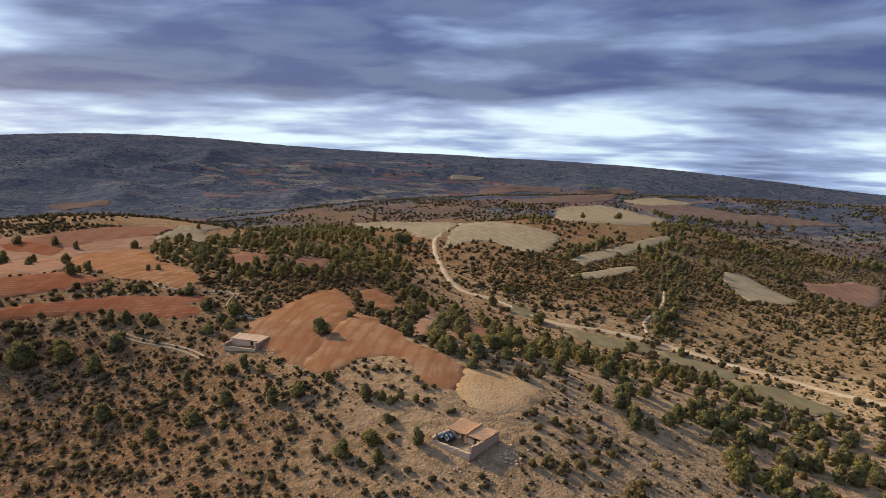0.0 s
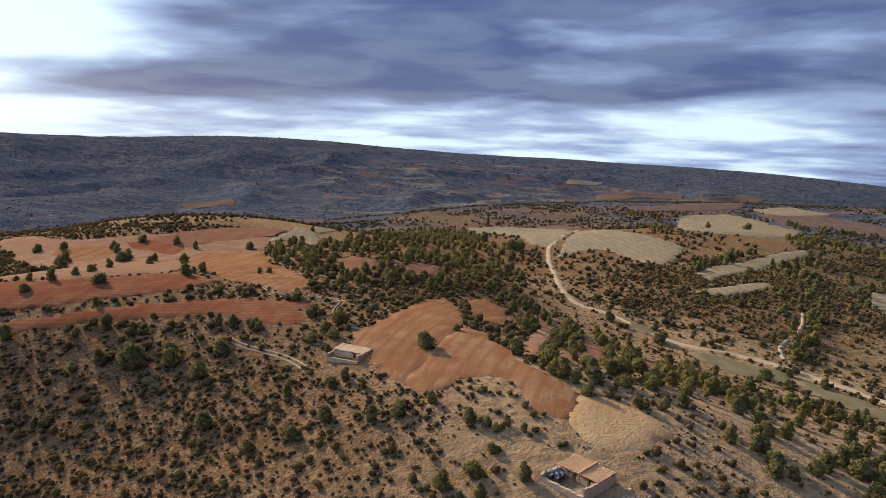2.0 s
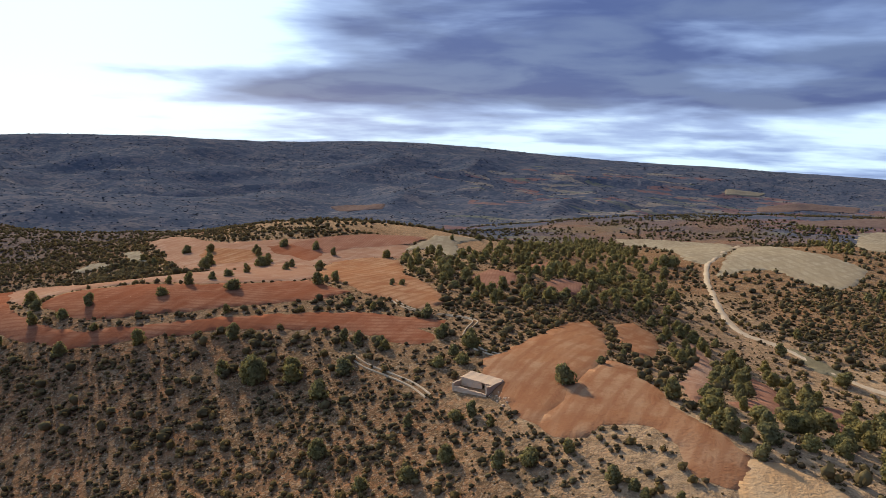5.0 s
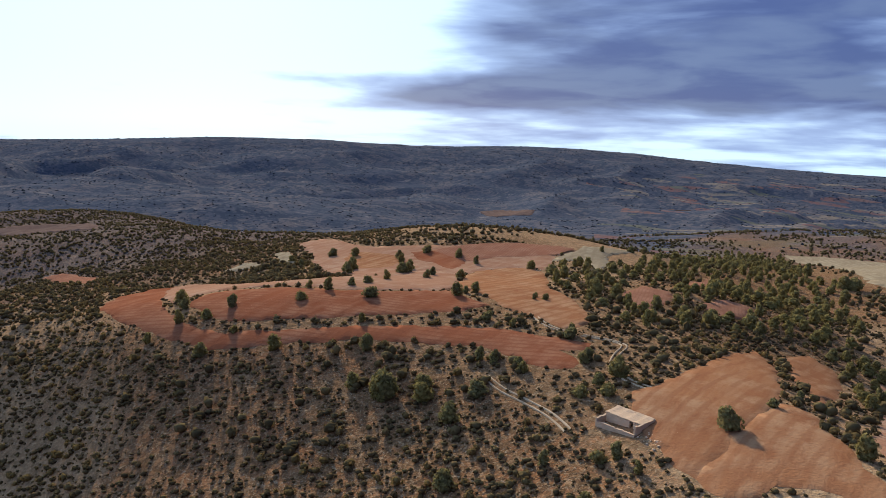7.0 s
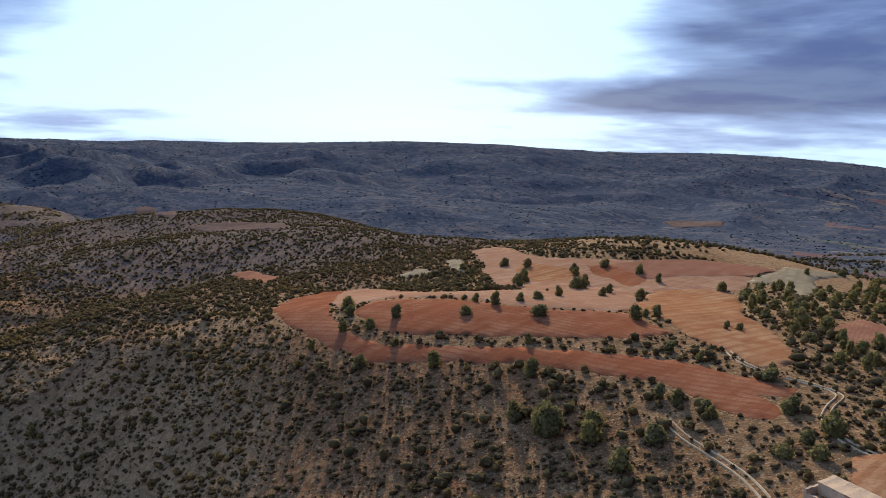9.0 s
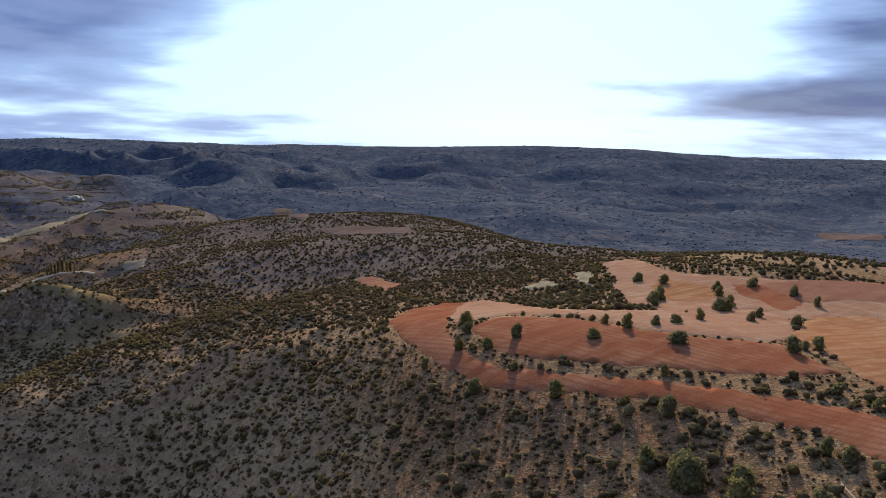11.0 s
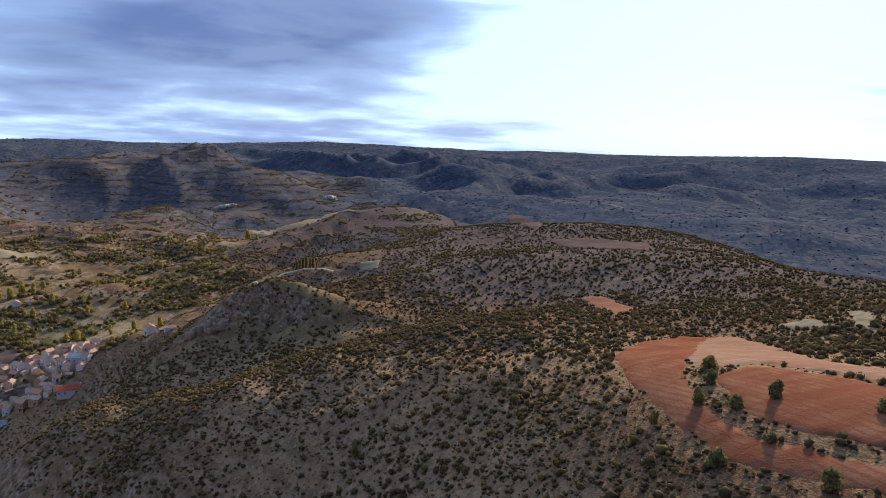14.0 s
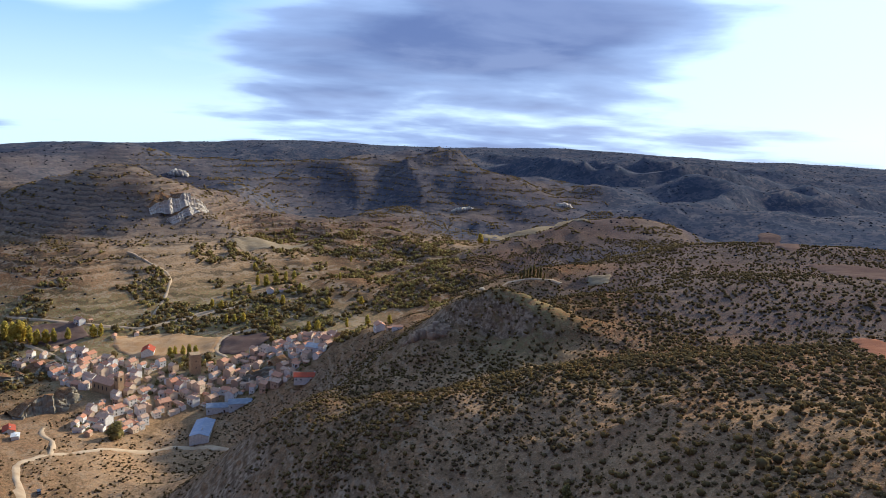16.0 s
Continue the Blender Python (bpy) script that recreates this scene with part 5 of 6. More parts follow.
TIMBER = material("grey_timber", lambda put, join, calc, step, blend, noise_at, vector, place: (blend(noise_at(place, 6.0), (0.18, 0.12, 0.08), (0.08, 0.055, 0.04)), None), 0.9)
SHEET = material("tarpaulin_sheet", lambda put, join, calc, step, blend, noise_at, vector, place: (blend(step(noise_at(place, 1.2, 4), 0.4, 0.6), (0.10, 0.10, 0.11), (0.38, 0.38, 0.39)), noise_at(place, 2.5)), 0.5, 0.15)


def part(name, v, f, mat, parent, label=""):
    me = bpy.data.meshes.new(name)
    me.from_pydata([tuple(map(float, p)) for p in v], [], [tuple(int(i) for i in q) for q in f])
    me.validate()
    me.materials.append(mat)
    ob = new(name, me)
    ob.parent = parent
    return tagged(ob, label) if label else ob


def ragged_wall(length, thick, tall, drop, seed, cell=0.45):
    """A rubble wall along x from 0, with a broken top edge and bulging faces."""
    n = max(2, int(length / cell))
    rows = max(3, int(tall / 0.5))
    r = np.random.default_rng(seed)
    tops = tall - drop * np.abs(np.convolve(r.normal(size=n + 5), np.ones(4) / 4, "same")[2:n + 3])
    v, f = [], []
    for side in (0, 1):
        for i in range(n + 1):
            for k in range(rows + 1):
                bulge = r.uniform(-0.06, 0.06)
                v.append((length * i / n, side * thick + bulge, -0.6 + (tops[i] + 0.6) * k / rows))
    stride = (n + 1) * (rows + 1)

    def at(side, i, k):
        return side * stride + i * (rows + 1) + k
    for i in range(n):
        for k in range(rows):
            f.append((at(0, i, k), at(0, i + 1, k), at(0, i + 1, k + 1), at(0, i, k + 1)))
            f.append((at(1, i, k), at(1, i, k + 1), at(1, i + 1, k + 1), at(1, i + 1, k)))
        f.append((at(0, i, rows), at(0, i + 1, rows), at(1, i + 1, rows), at(1, i, rows)))
    for i in (0, n):
        for k in range(rows):
            q = (at(0, i, k), at(0, i, k + 1), at(1, i, k + 1), at(1, i, k))
            f.append(q if i == 0 else q[::-1])
    return np.array(v), f


def placed(v, x, y, z, turn):
    c, s = math.cos(turn), math.sin(turn)
    return np.stack([v[:, 0] * c - v[:, 1] * s + x, v[:, 0] * s + v[:, 1] * c + y, v[:, 2] + z], 1)


def tile_roof(length, depth, z_back, z_front, seed, waves=0.42):
    """Rows of curved tiles running down the slope, uneven, with thickness."""
    r = np.random.default_rng(seed)
    n, rows = int(length / waves) * 4, 14
    v, f = [], []
    for layer in (0, 1):
        for k in range(rows + 1):
            t = k / rows
            for i in range(n + 1):
                x = length * i / n
                sag = -0.12 * math.sin(math.pi * t) + r.uniform(-0.03, 0.03)
                v.append((x, -depth * t, z_back + (z_front - z_back) * t + sag + 0.045 * math.sin(2 * math.pi * x / waves) - 0.14 * layer))
    w = n + 1
    half = w * (rows + 1)
    for k in range(rows):
        for i in range(n):
            q = (k * w + i, (k + 1) * w + i, (k + 1) * w + i + 1, k * w + i + 1)
            f.append(q)
            f.append(tuple(j + half for j in q[::-1]))
    for k in range(rows):
        for i in (0, n):
            q = (k * w + i, (k + 1) * w + i, (k + 1) * w + i + half, k * w + i + half)
            f.append(q)
    for i in range(n):
        for k in (0, rows):
            f.append((k * w + i, k * w + i + 1, k * w + i + 1 + half, k * w + i + half))
    return np.array(v), f


def box(x0, x1, y0, y1, z0, z1):
    v = np.array([(x, y, z) for x in (x0, x1) for y in (y0, y1) for z in (z0, z1)], dtype=float)
    return v, [(0, 1, 3, 2), (4, 6, 7, 5), (0, 4, 5, 1), (2, 3, 7, 6), (0, 2, 6, 4), (1, 5, 7, 3)]


def ruin_barn():
    """Local frame: x along the roofed back wall, y towards the back."""
    L, D = 10.4, 9.8
    turn = math.atan2(-7, 8)
    ox, oy = -1.2, 151.3
    z0 = float(height(6, 151)) - 0.45
    t = tagged(new("ruined_barn"), "roofless stone barn with half its tile roof standing", "ruin")
    m = pose(ox, oy, z0, 0, 0, math.degrees(turn))
    t.matrix_basis = m
    # the plan: near yard at low y, roof over the far half
    # walls: left (x=0) runs along y, right (x=L) runs along y
    def wall(name, x, y, ang, length, tall, drop, seed, label=""):
        v, f = ragged_wall(length, 0.55, tall, drop, seed)
        part(name, placed(v, x, y, 0, ang), f, STONE, t, label)
    wall("wall", 0, D - 0.55, 0, L, 2.7, 0.25, 1)
    wall("wall", 0.56, 0, math.pi / 2, D - 0.56, 1.6, 0.4, 2)
    wall("wall", L + 0.01, 0.56, math.pi / 2, D - 1.12, 2.2, 0.3, 3)
    wall("yard_wall", 0.57, 0, 0, L - 0.57, 0.9, 0.35, 4)
    wall("inner_wall", 0.58, 4.6, 0, 3.6, 1.6, 0.3, 5)
    wall("inner_wall", 5.0, 4.6, 0, 2.7, 1.7, 0.25, 25)
    wall("inner_wall", 8.5, 4.6, 0, 1.3, 1.7, 0.2, 26)
    roof_v, roof_f = tile_roof(L * 0.52, 5.6, 2.8, 2.3, 6)
    part("roof", placed(roof_v, 0.25, D + 0.1, 0, 0), roof_f, TILE, t, "sagging roof slope of weathered orange tiles")
    roof_v, roof_f = tile_roof(L * 0.42, 5.3, 2.7, 2.2, 7)
    part("roof", placed(roof_v, L * 0.56 + 0.1, D, 0, 0), roof_f, TILE, t, "sagging roof slope of weathered orange tiles")
    v, f = ragged_wall(5.6, 0.35, 2.75, 0.15, 8)
    v[:, 2] += np.clip(v[:, 0], 0, 5.6) * 0.12 - 0.15
    part("gable_wall", placed(v, L * 0.55 + 0.2, 4.3, 0, math.pi / 2), f, TILE, t, "row of ridge tiles between the two roof slopes")
    for k in range(4):
        v, f = box(0, 0.16, 0, 4.2 - 0.4 * k, 0, 0.14)
        part("beam", placed(v, 1.0 + 0.9 * k, 0.7, 1.3 - 0.25 * k, 0.15 * k - 0.2), f, TIMBER, t, "fallen roof beam")
    # crumpled sheet over the collapsed corner
    r = np.random.default_rng(3)
    n = 9
    gv = np.array([(3.4 * i / n, 3.6 * j / n, 1.5 + 0.4 * math.sin(i * 1.3 + j * 0.7) * math.cos(j * 1.1) + r.uniform(-0.12, 0.12)) for i in range(n + 1) for j in range(n + 1)])
    lower = gv - (0, 0, 0.05)
    gf = [(i * (n + 1) + j, (i + 1) * (n + 1) + j, (i + 1) * (n + 1) + j + 1, i * (n + 1) + j + 1) for i in range(n) for j in range(n)]
    gf += [tuple(k + len(gv) for k in q[::-1]) for q in gf]
    part("sheet", placed(np.concatenate([gv, lower]), 0.1, 1.0, 0, 0.05), gf, SHEET, t, "crumpled dark and pale sheeting over the fallen corner")
    v, f = box(0.5, L - 0.5, 0.5, D - 0.5, -0.5, 0.15)
    part("yard_floor", v, f, DIRT, t)


def ruin_fold():
    """Small roofless sheepfold beside the ploughed field."""
    L, D = 10.2, 7.6
    turn = math.atan2(-3.4, 9.6)
    z0 = float(height(-53, 206)) - 0.6
    t = tagged(new("ruined_sheepfold"), "small ruined stone sheepfold with a walled yard", "ruin")
    t.matrix_basis = pose(-60.6, 206.2, z0, 0, 0, math.degrees(turn))

    def wall(name, x, y, ang, length, tall, drop, seed):
        v, f = ragged_wall(length, 0.5, tall, drop, seed)
        part(name, placed(v, x, y, 0, ang), f, STONE, t)
    wall("wall", 0, D - 0.5, 0, L, 2.7, 0.2, 11)
    wall("wall", 0.51, 0, math.pi / 2, D - 0.51, 1.7, 0.25, 12)
    wall("wall", L + 0.01, 0.51, math.pi / 2, D - 1.02, 2.6, 0.25, 13)
    wall("yard_wall", 0.52, 0, 0, L - 0.52, 0.95, 0.2, 14)
    wall("inner_wall", 0.53, 2.9, 0, 6.3, 2.2, 0.12, 15)
    wall("inner_wall", 7.7, 2.9, 0, 1.9, 2.2, 0.12, 16)
    v, f = box(6.83, 7.7, 2.92, 3.38, 1.75, 2.2)
    part("lintel", v, f, TIMBER, t, "grey timber door lintel")
    v, f = tile_roof(L - 0.4, 4.5, 2.75, 2.35, 17, 2.6)
    part("roof", placed(v, 0.2, D - 0.15, 0, 0), f, STONE, t, "collapsed roof covered with pale rubble and dust")
    v, f = box(0.5, L - 0.5, 0.4, D - 0.4, -0.6, 0.12)
    part("yard_floor", v, f, DIRT, t)


def fallen_stones(cx, cy, wide, count, seed, label):
    """Loose wall stones lying on the ground."""
    r = np.random.default_rng(seed)
    v0, f0 = ico()
    vs, fs = [], []
    for k in range(count):
        x, y = cx + r.normal() * wide, cy + r.normal() * wide
        s = r.uniform(0.12, 0.42)
        v = v0 * (1 + 0.3 * r.uniform(-1, 1, (len(v0), 1))) * (s, s * r.uniform(0.6, 1.1), s * 0.6)
        vs.append(v + (x, y, float(height(x, y)) + s * 0.25))
        fs.append(f0 + k * len(v0))
    return tagged(new("fallen_stones", raw_mesh("fallen_stones", np.concatenate(vs), np.concatenate(fs), STONE)), label, "stones", kind="stuff")


fallen_stones(15.5, 146.5, 1.5, 70, 31, "pale stones fallen from the barn wall")
fallen_stones(6.5, 140.0, 3.0, 26, 32, "scattered pale stones in front of the barn")
fallen_stones(-46.5, 203.0, 1.8, 40, 33, "pale stones fallen beside the sheepfold")

fallen_stones(-199, 236, 3.2, 90, 40, "grey stones cleared from the ploughed earth")
fallen_stones(-193, 241, 3.2, 90, 41, "grey stones cleared from the ploughed earth")
fallen_stones(-188, 247, 3.2, 90, 42, "grey stones cleared from the ploughed earth")

ruin_barn()
ruin_fold()

# ---- village in the valley ----
def plaster(put, join, calc, step, blend, noise_at, vector, place):
    who = put("ShaderNodeObjectInfo").outputs["Random"]
    ramp_node = put("ShaderNodeValToRGB")
    cr = ramp_node.color_ramp
    cr.interpolation = "CONSTANT"
    cr.elements[0].color = (0.84, 0.79, 0.72, 1)
    cr.elements[1].position, cr.elements[1].color = 0.28, (0.70, 0.57, 0.43, 1)
    for p, c in ((0.45, (0.60, 0.45, 0.32)), (0.58, (0.84, 0.82, 0.78)), (0.86, (0.50, 0.36, 0.26))):
        cr.elements.new(p).color = (*c, 1)
    ramp_node.id_data.links.new(who, ramp_node.inputs[0])
    c = blend(calc("MULTIPLY", step(noise_at(place, 0.5, 4), 0.45, 0.7), 0.25), ramp_node.outputs[0], (0.33, 0.27, 0.21))
    return c, noise_at(place, 4.0)


def clay_roof(put, join, calc, step, blend, noise_at, vector, place):
    who = put("ShaderNodeObjectInfo").outputs["Random"]
    c = blend(who, (0.60, 0.27, 0.16), (0.58, 0.42, 0.30))
    c = blend(calc("MULTIPLY", step(noise_at(place, 0.6, 4, 0.6), 0.42, 0.65), 0.5), c, (0.42, 0.25, 0.17))
    return c, noise_at(place, 3.0)


def plain(colour, other, scale=1.0):
    return lambda put, join, calc, step, blend, noise_at, vector, place: (blend(step(noise_at(place, scale, 4), 0.4, 0.65), colour, other), None)


PLASTER = material("village_plaster", plaster, 0.9, 0.03)
CLAY = material("village_roof_tile", clay_roof, 0.85, 0.06)
GLASS = material("dark_window", plain((0.03, 0.035, 0.04), (0.06, 0.06, 0.065), 3.0), 0.2, gloss=0.5)
DOOR = material("brown_door", plain((0.14, 0.07, 0.035), (0.09, 0.05, 0.03), 3.0), 0.6)
BLUE_METAL = material("blue_sheet_metal", plain((0.27, 0.31, 0.41), (0.33, 0.36, 0.45), 0.3), 0.6, gloss=0.1)
GREY_METAL = material("grey_sheet_metal", plain((0.22, 0.25, 0.31), (0.30, 0.33, 0.38), 0.3), 0.6, gloss=0.1)
RED_ROOF = material("red_roof", plain((0.42, 0.10, 0.06), (0.34, 0.09, 0.06), 0.6), 0.8)
WHITE_WALL = material("white_wall", plain((0.74, 0.73, 0.70), (0.62, 0.60, 0.57), 0.6), 0.85)
ASHLAR = material("tan_ashlar", plain((0.46, 0.33, 0.20), (0.38, 0.26, 0.16), 0.9), 0.9)
LIMESTONE = material("limestone", lambda put, join, calc, step, blend, noise_at, vector, place: (blend(step(noise_at(place, 0.25, 5, 0.65), 0.38, 0.62), (0.62, 0.55, 0.45), blend(noise_at(place, 0.08), (0.38, 0.32, 0.25), (0.70, 0.64, 0.55))), noise_at(place, 0.6, 5)), 0.95, 0.6)


def gable_walls(w, d, eave, ridge):
    """A closed house body, ridge along x, sunk into the ground."""
    v = [(x, y, z) for x in (-w / 2, w / 2) for y, z in ((-d / 2, -3.0), (d / 2, -3.0), (d / 2, eave), (0, ridge), (-d / 2, eave))]
    f = [(0, 1, 2, 3, 4)[::-1], (5, 6, 7, 8, 9)] + [(k, (k + 1) % 5, (k + 1) % 5 + 5, k + 5) for k in range(5)]
    return np.array(v, dtype=float), f


def gable_roof(w, d, eave, ridge, over=0.45, thick=0.22):
    """Two roof slopes with overhang and thickness, slightly uneven at the ridge."""
    slope = (ridge - eave) / (d / 2)
    y = d / 2 + over
    ze = eave - over * slope
    n = 6
    top, low = [], []
    for i in range(n + 1):
        x = -w / 2 - over + (w + 2 * over) * i / n
        s = 0.06 * math.sin(i * 2.1)
        for yy, zz in ((-y, ze), (0, ridge + s), (y, ze)):
            top.append((x, yy, zz + thick))
            low.append((x, yy, zz + 0.03))
    k = len(top)
    f = []
    for i in range(n):
        for j in range(2):
            a = i * 3 + j
            f.append((a, a + 3, a + 4, a + 1))
            f.append((k + a, k + a + 1, k + a + 4, k + a + 3))
        f.append((i * 3, k + i * 3, k + i * 3 + 3, i * 3 + 3))
        f.append((i * 3 + 2, i * 3 + 5, k + i * 3 + 5, k + i * 3 + 2))
    for i in (0, n):
        for j in range(2):
            a = i * 3 + j
            f.append((a, a + 1, k + a + 1, k + a))
    return np.array(top + low), f


HOUSE_LABELS = ["stone village house with a weathered terracotta roof", "white rendered village house with a tiled roof", "long low village house with terracotta tiles", "tall narrow village house with small dark windows", "small village outbuilding with a clay tile roof"]
HOUSE_FORMS = [(10.5, 8.5, 5.2, 7.4), (9.0, 8.0, 5.8, 7.8), (14.0, 7.5, 4.2, 6.0), (7.5, 8.5, 7.6, 9.8), (6.5, 6.0, 3.2, 4.6)]
HOUSES = {}


def house(x, y, turn, kind, body=PLASTER, cap=CLAY, label="", z=None, form=None, name="village_house", category="house", size=1.0):
    z = float(height(x, y)) if z is None else z
    m = pose(x, y, z, 0, 0, turn) @ Matrix.Diagonal((size, size, size, 1))
    if kind in HOUSES:
        return copy_thing(HOUSES[kind], m)
    w, d, eave, ridge = form or HOUSE_FORMS[kind % 5]
    t = tagged(new(name), label or HOUSE_LABELS[kind % 5], category)
    part("wall", *gable_walls(w, d, eave, ridge), body, t)
    part("roof", *gable_roof(w, d, eave, ridge), cap, t)
    r = np.random.default_rng(100 + (kind if isinstance(kind, int) else len(str(kind))))
    rows = 2 if eave > 4.8 else 1
    for side in (-1, 1):
        for row in range(rows):
            for k in range(max(2, int(w / 3.6))):
                if r.uniform() < 0.2:
                    continue
                cx = -w / 2 + w * (k + 0.5) / max(2, int(w / 3.6))
                cz = 1.6 + 2.7 * row
                part("window", *box(cx - 0.45, cx + 0.45, side * d / 2 - 0.06, side * d / 2 + 0.06, cz - 0.6, cz + 0.6), GLASS, t)
    part("door", *box(-0.55 + w * 0.1, 0.55 + w * 0.1, -d / 2 - 0.3, -d / 2 + 0.05, -0.2, 2.1), DOOR, t)
    part("chimney", *box(w * 0.22, w * 0.22 + 0.7, 0.6, 1.3, eave, ridge + 0.9), body, t)
    t.matrix_basis = m
    if isinstance(kind, int):
        HOUSES[kind] = t
        t["group"] = "village houses"
    return t


def village_houses():
    r = np.random.default_rng(23)
    a = np.array(VILLAGE)
    keepers = [SHED, CHURCH, KEEP, LONG_SHED, LONG_SHED_B, WALNUT, CRAG]
    taken = []
    for _ in range(9000):
        if len(taken) >= 285:
            break
        x, y = r.uniform(a[:, 0].min(), a[:, 0].max()), r.uniform(a[:, 1].min(), a[:, 1].max())
        if not inside(np.array([x]), np.array([y]), VILLAGE)[0]:
            continue
        if any(math.hypot(x - k[0], y - k[1]) < 15 for k in keepers):
            continue
        if any((x - p) ** 2 + (y - q) ** 2 < 7.3 ** 2 for p, q in taken):
            continue
        if not far_from_tracks(np.array([x]), np.array([y]), 4.0)[0] or not clear_of_fields(np.array([x]), np.array([y]))[0]:
            continue
        taken.append((x, y))
        along = -20 + 22 * float(lattice(x / 60, y / 60, 91)) + (90 if r.uniform() < 0.5 else 0) + r.uniform(-7, 7)
        house(x, y, along, int(r.integers(0, 10)), size=r.uniform(0.62, 1.05))


village_houses()
house(*SHED, 8, "shed", WHITE_WALL, BLUE_METAL, "large farm shed with a blue sheet metal roof", form=(32, 14, 5.2, 7.2), name="farm_shed", category="shed")
house(*LONG_SHED, 104, "long_a", WHITE_WALL, GREY_METAL, "long low shed with a grey blue metal roof", form=(24, 11, 4.4, 6.2), name="farm_shed", category="shed")
house(*LONG_SHED_B, 108, "long_b", WHITE_WALL, GREY_METAL, "pale shed with a grey metal roof at the village edge", form=(20, 12, 4.2, 6.0), name="farm_shed", category="shed")
house(*REDHOUSE, 15, "redhouse", WHITE_WALL, RED_ROOF, "white country house with a bright red roof", form=(15, 11, 4.8, 8.2), name="country_house", category="house")


house(-655, 6, 100, "red_barn", WHITE_WALL, RED_ROOF, "long low barn with a faded red roof on the slope", form=(22, 11, 3.6, 5.4), name="barn", category="barn")
house(-696, 6, 75, "white_hall", WHITE_WALL, GREY_METAL, "large white rendered hall with a grey metal roof", form=(17, 12, 6.5, 8.6), name="village_hall", category="hall")
house(-598, -200, 30, "red_cottage", WHITE_WALL, RED_ROOF, "small cottage with a red roof at the road", form=(11, 8, 3.4, 5.2), name="cottage", category="house")
house(-585, -188, 25, "white_hut", WHITE_WALL, WHITE_WALL, "white flat hut beside the red roofed cottage", form=(7, 5, 2.6, 3.0), name="hut", category="hut")
for x, y, turn, kind in ((-928, -88, 20, 1), (-930, -74, 95, 2), (-938, -66, 10, 0), (-826, -258, 60, 1), (-832, -250, 150, 4), (-803, -213, 15, 2), (-816, -196, 20, 2), (-655, 69, 110, 4), (-640, 76, 100, 2), (-668, 60, 20, 1), (-777, -16, 80, 1), (-764, 10, 20, 0)):
    house(x, y, turn, kind, size=0.9)


def parked_van(x, y, turn):
    """A delivery van: body with a sloping bonnet, windows and four wheels."""
    t = tagged(new("parked_van"), "dark van parked on the gravel beside the road", "van")
    side = [(-2.4, 0.45), (2.3, 0.45), (2.4, 1.05), (1.5, 1.25), (0.9, 2.05), (-2.3, 2.1), (-2.45, 1.2)]
    n = len(side)
    v = np.array([(a, w, b) for w in (-0.95, 0.95) for a, b in side])
    f = [tuple(range(n))[::-1], tuple(range(n, 2 * n))] + [(k, (k + 1) % n, (k + 1) % n + n, k + n) for k in range(n)]
    part("body", v, f, VAN_PAINT, t)
    part("windscreen", *box(1.02, 1.38, -0.8, 0.8, 1.35, 1.95), GLASS, t)
    for w in (-0.97, 0.94):
        part("side_window", *box(-0.1, 0.8, w, w + 0.03, 1.35, 1.9), GLASS, t)
    for a in (-1.5, 1.5):
        for w in (-0.98, 0.76):
            ring = [(math.cos(q * math.pi / 6) * 0.36, math.sin(q * math.pi / 6) * 0.36) for q in range(12)]
            wv = np.array([(a + p, w + o, 0.36 + q) for o in (0, 0.22) for p, q in ring])
            wf = [tuple(range(12))[::-1], tuple(range(12, 24))] + [(k, (k + 1) % 12, (k + 1) % 12 + 12, k + 12) for k in range(12)]
            part("wheel", wv, wf, TYRE, t, "black rubber tyre")
    t.matrix_basis = pose(x, y, float(height(x, y)), 0, 0, turn)


VAN_PAINT = material("dark_van_paint", plain((0.035, 0.04, 0.055), (0.05, 0.055, 0.07), 1.0), 0.35, gloss=0.5)
TYRE = material("tyre_rubber", plain((0.02, 0.02, 0.02), (0.035, 0.033, 0.03), 5.0), 0.85)
parked_van(-508, -130, 35)


def church():
    x, y = CHURCH
    t = tagged(new("church"), "tan stone village church with a square bell tower", "church")
    part("nave", *gable_walls(24, 11, 8.5, 11.8), ASHLAR, t)
    part("roof", *gable_roof(24, 11, 8.5, 11.8), CLAY, t, "terracotta tiled roof")
    tower = part("tower", *box(11.9, 17.5, -2.8, 2.8, -3, 17), ASHLAR, t)
    part("tower_roof", np.array([(11.6, -3.1, 17), (17.8, -3.1, 17), (17.8, 3.1, 17), (11.6, 3.1, 17), (14.7, 0, 20)]), [(0, 1, 4), (1, 2, 4), (2, 3, 4), (3, 0, 4), (3, 2, 1, 0)], CLAY, tower, "low pyramid roof of tiles")
    for k in range(4):
        part("window", *box(-9.5 + 5 * k, -8.2 + 5 * k, -5.6, -5.4, 3.0, 6.2), GLASS, t)
        part("window", *box(-9.5 + 5 * k, -8.2 + 5 * k, 5.4, 5.6, 3.0, 6.2), GLASS, t)
    for cx, cy, dx, dy in ((14.7, -2.8, 0.8, 0.1), (14.7, 2.8, 0.8, 0.1), (17.5, 0, 0.1, 0.8), (11.9, 0, 0.1, 0.8)):
        part("belfry_opening", *box(cx - dx, cx + dx, cy - dy, cy + dy, 12.5, 15.2), GLASS, tower)
    t.matrix_basis = pose(x, y, float(height(x, y)), 0, 0, 62)


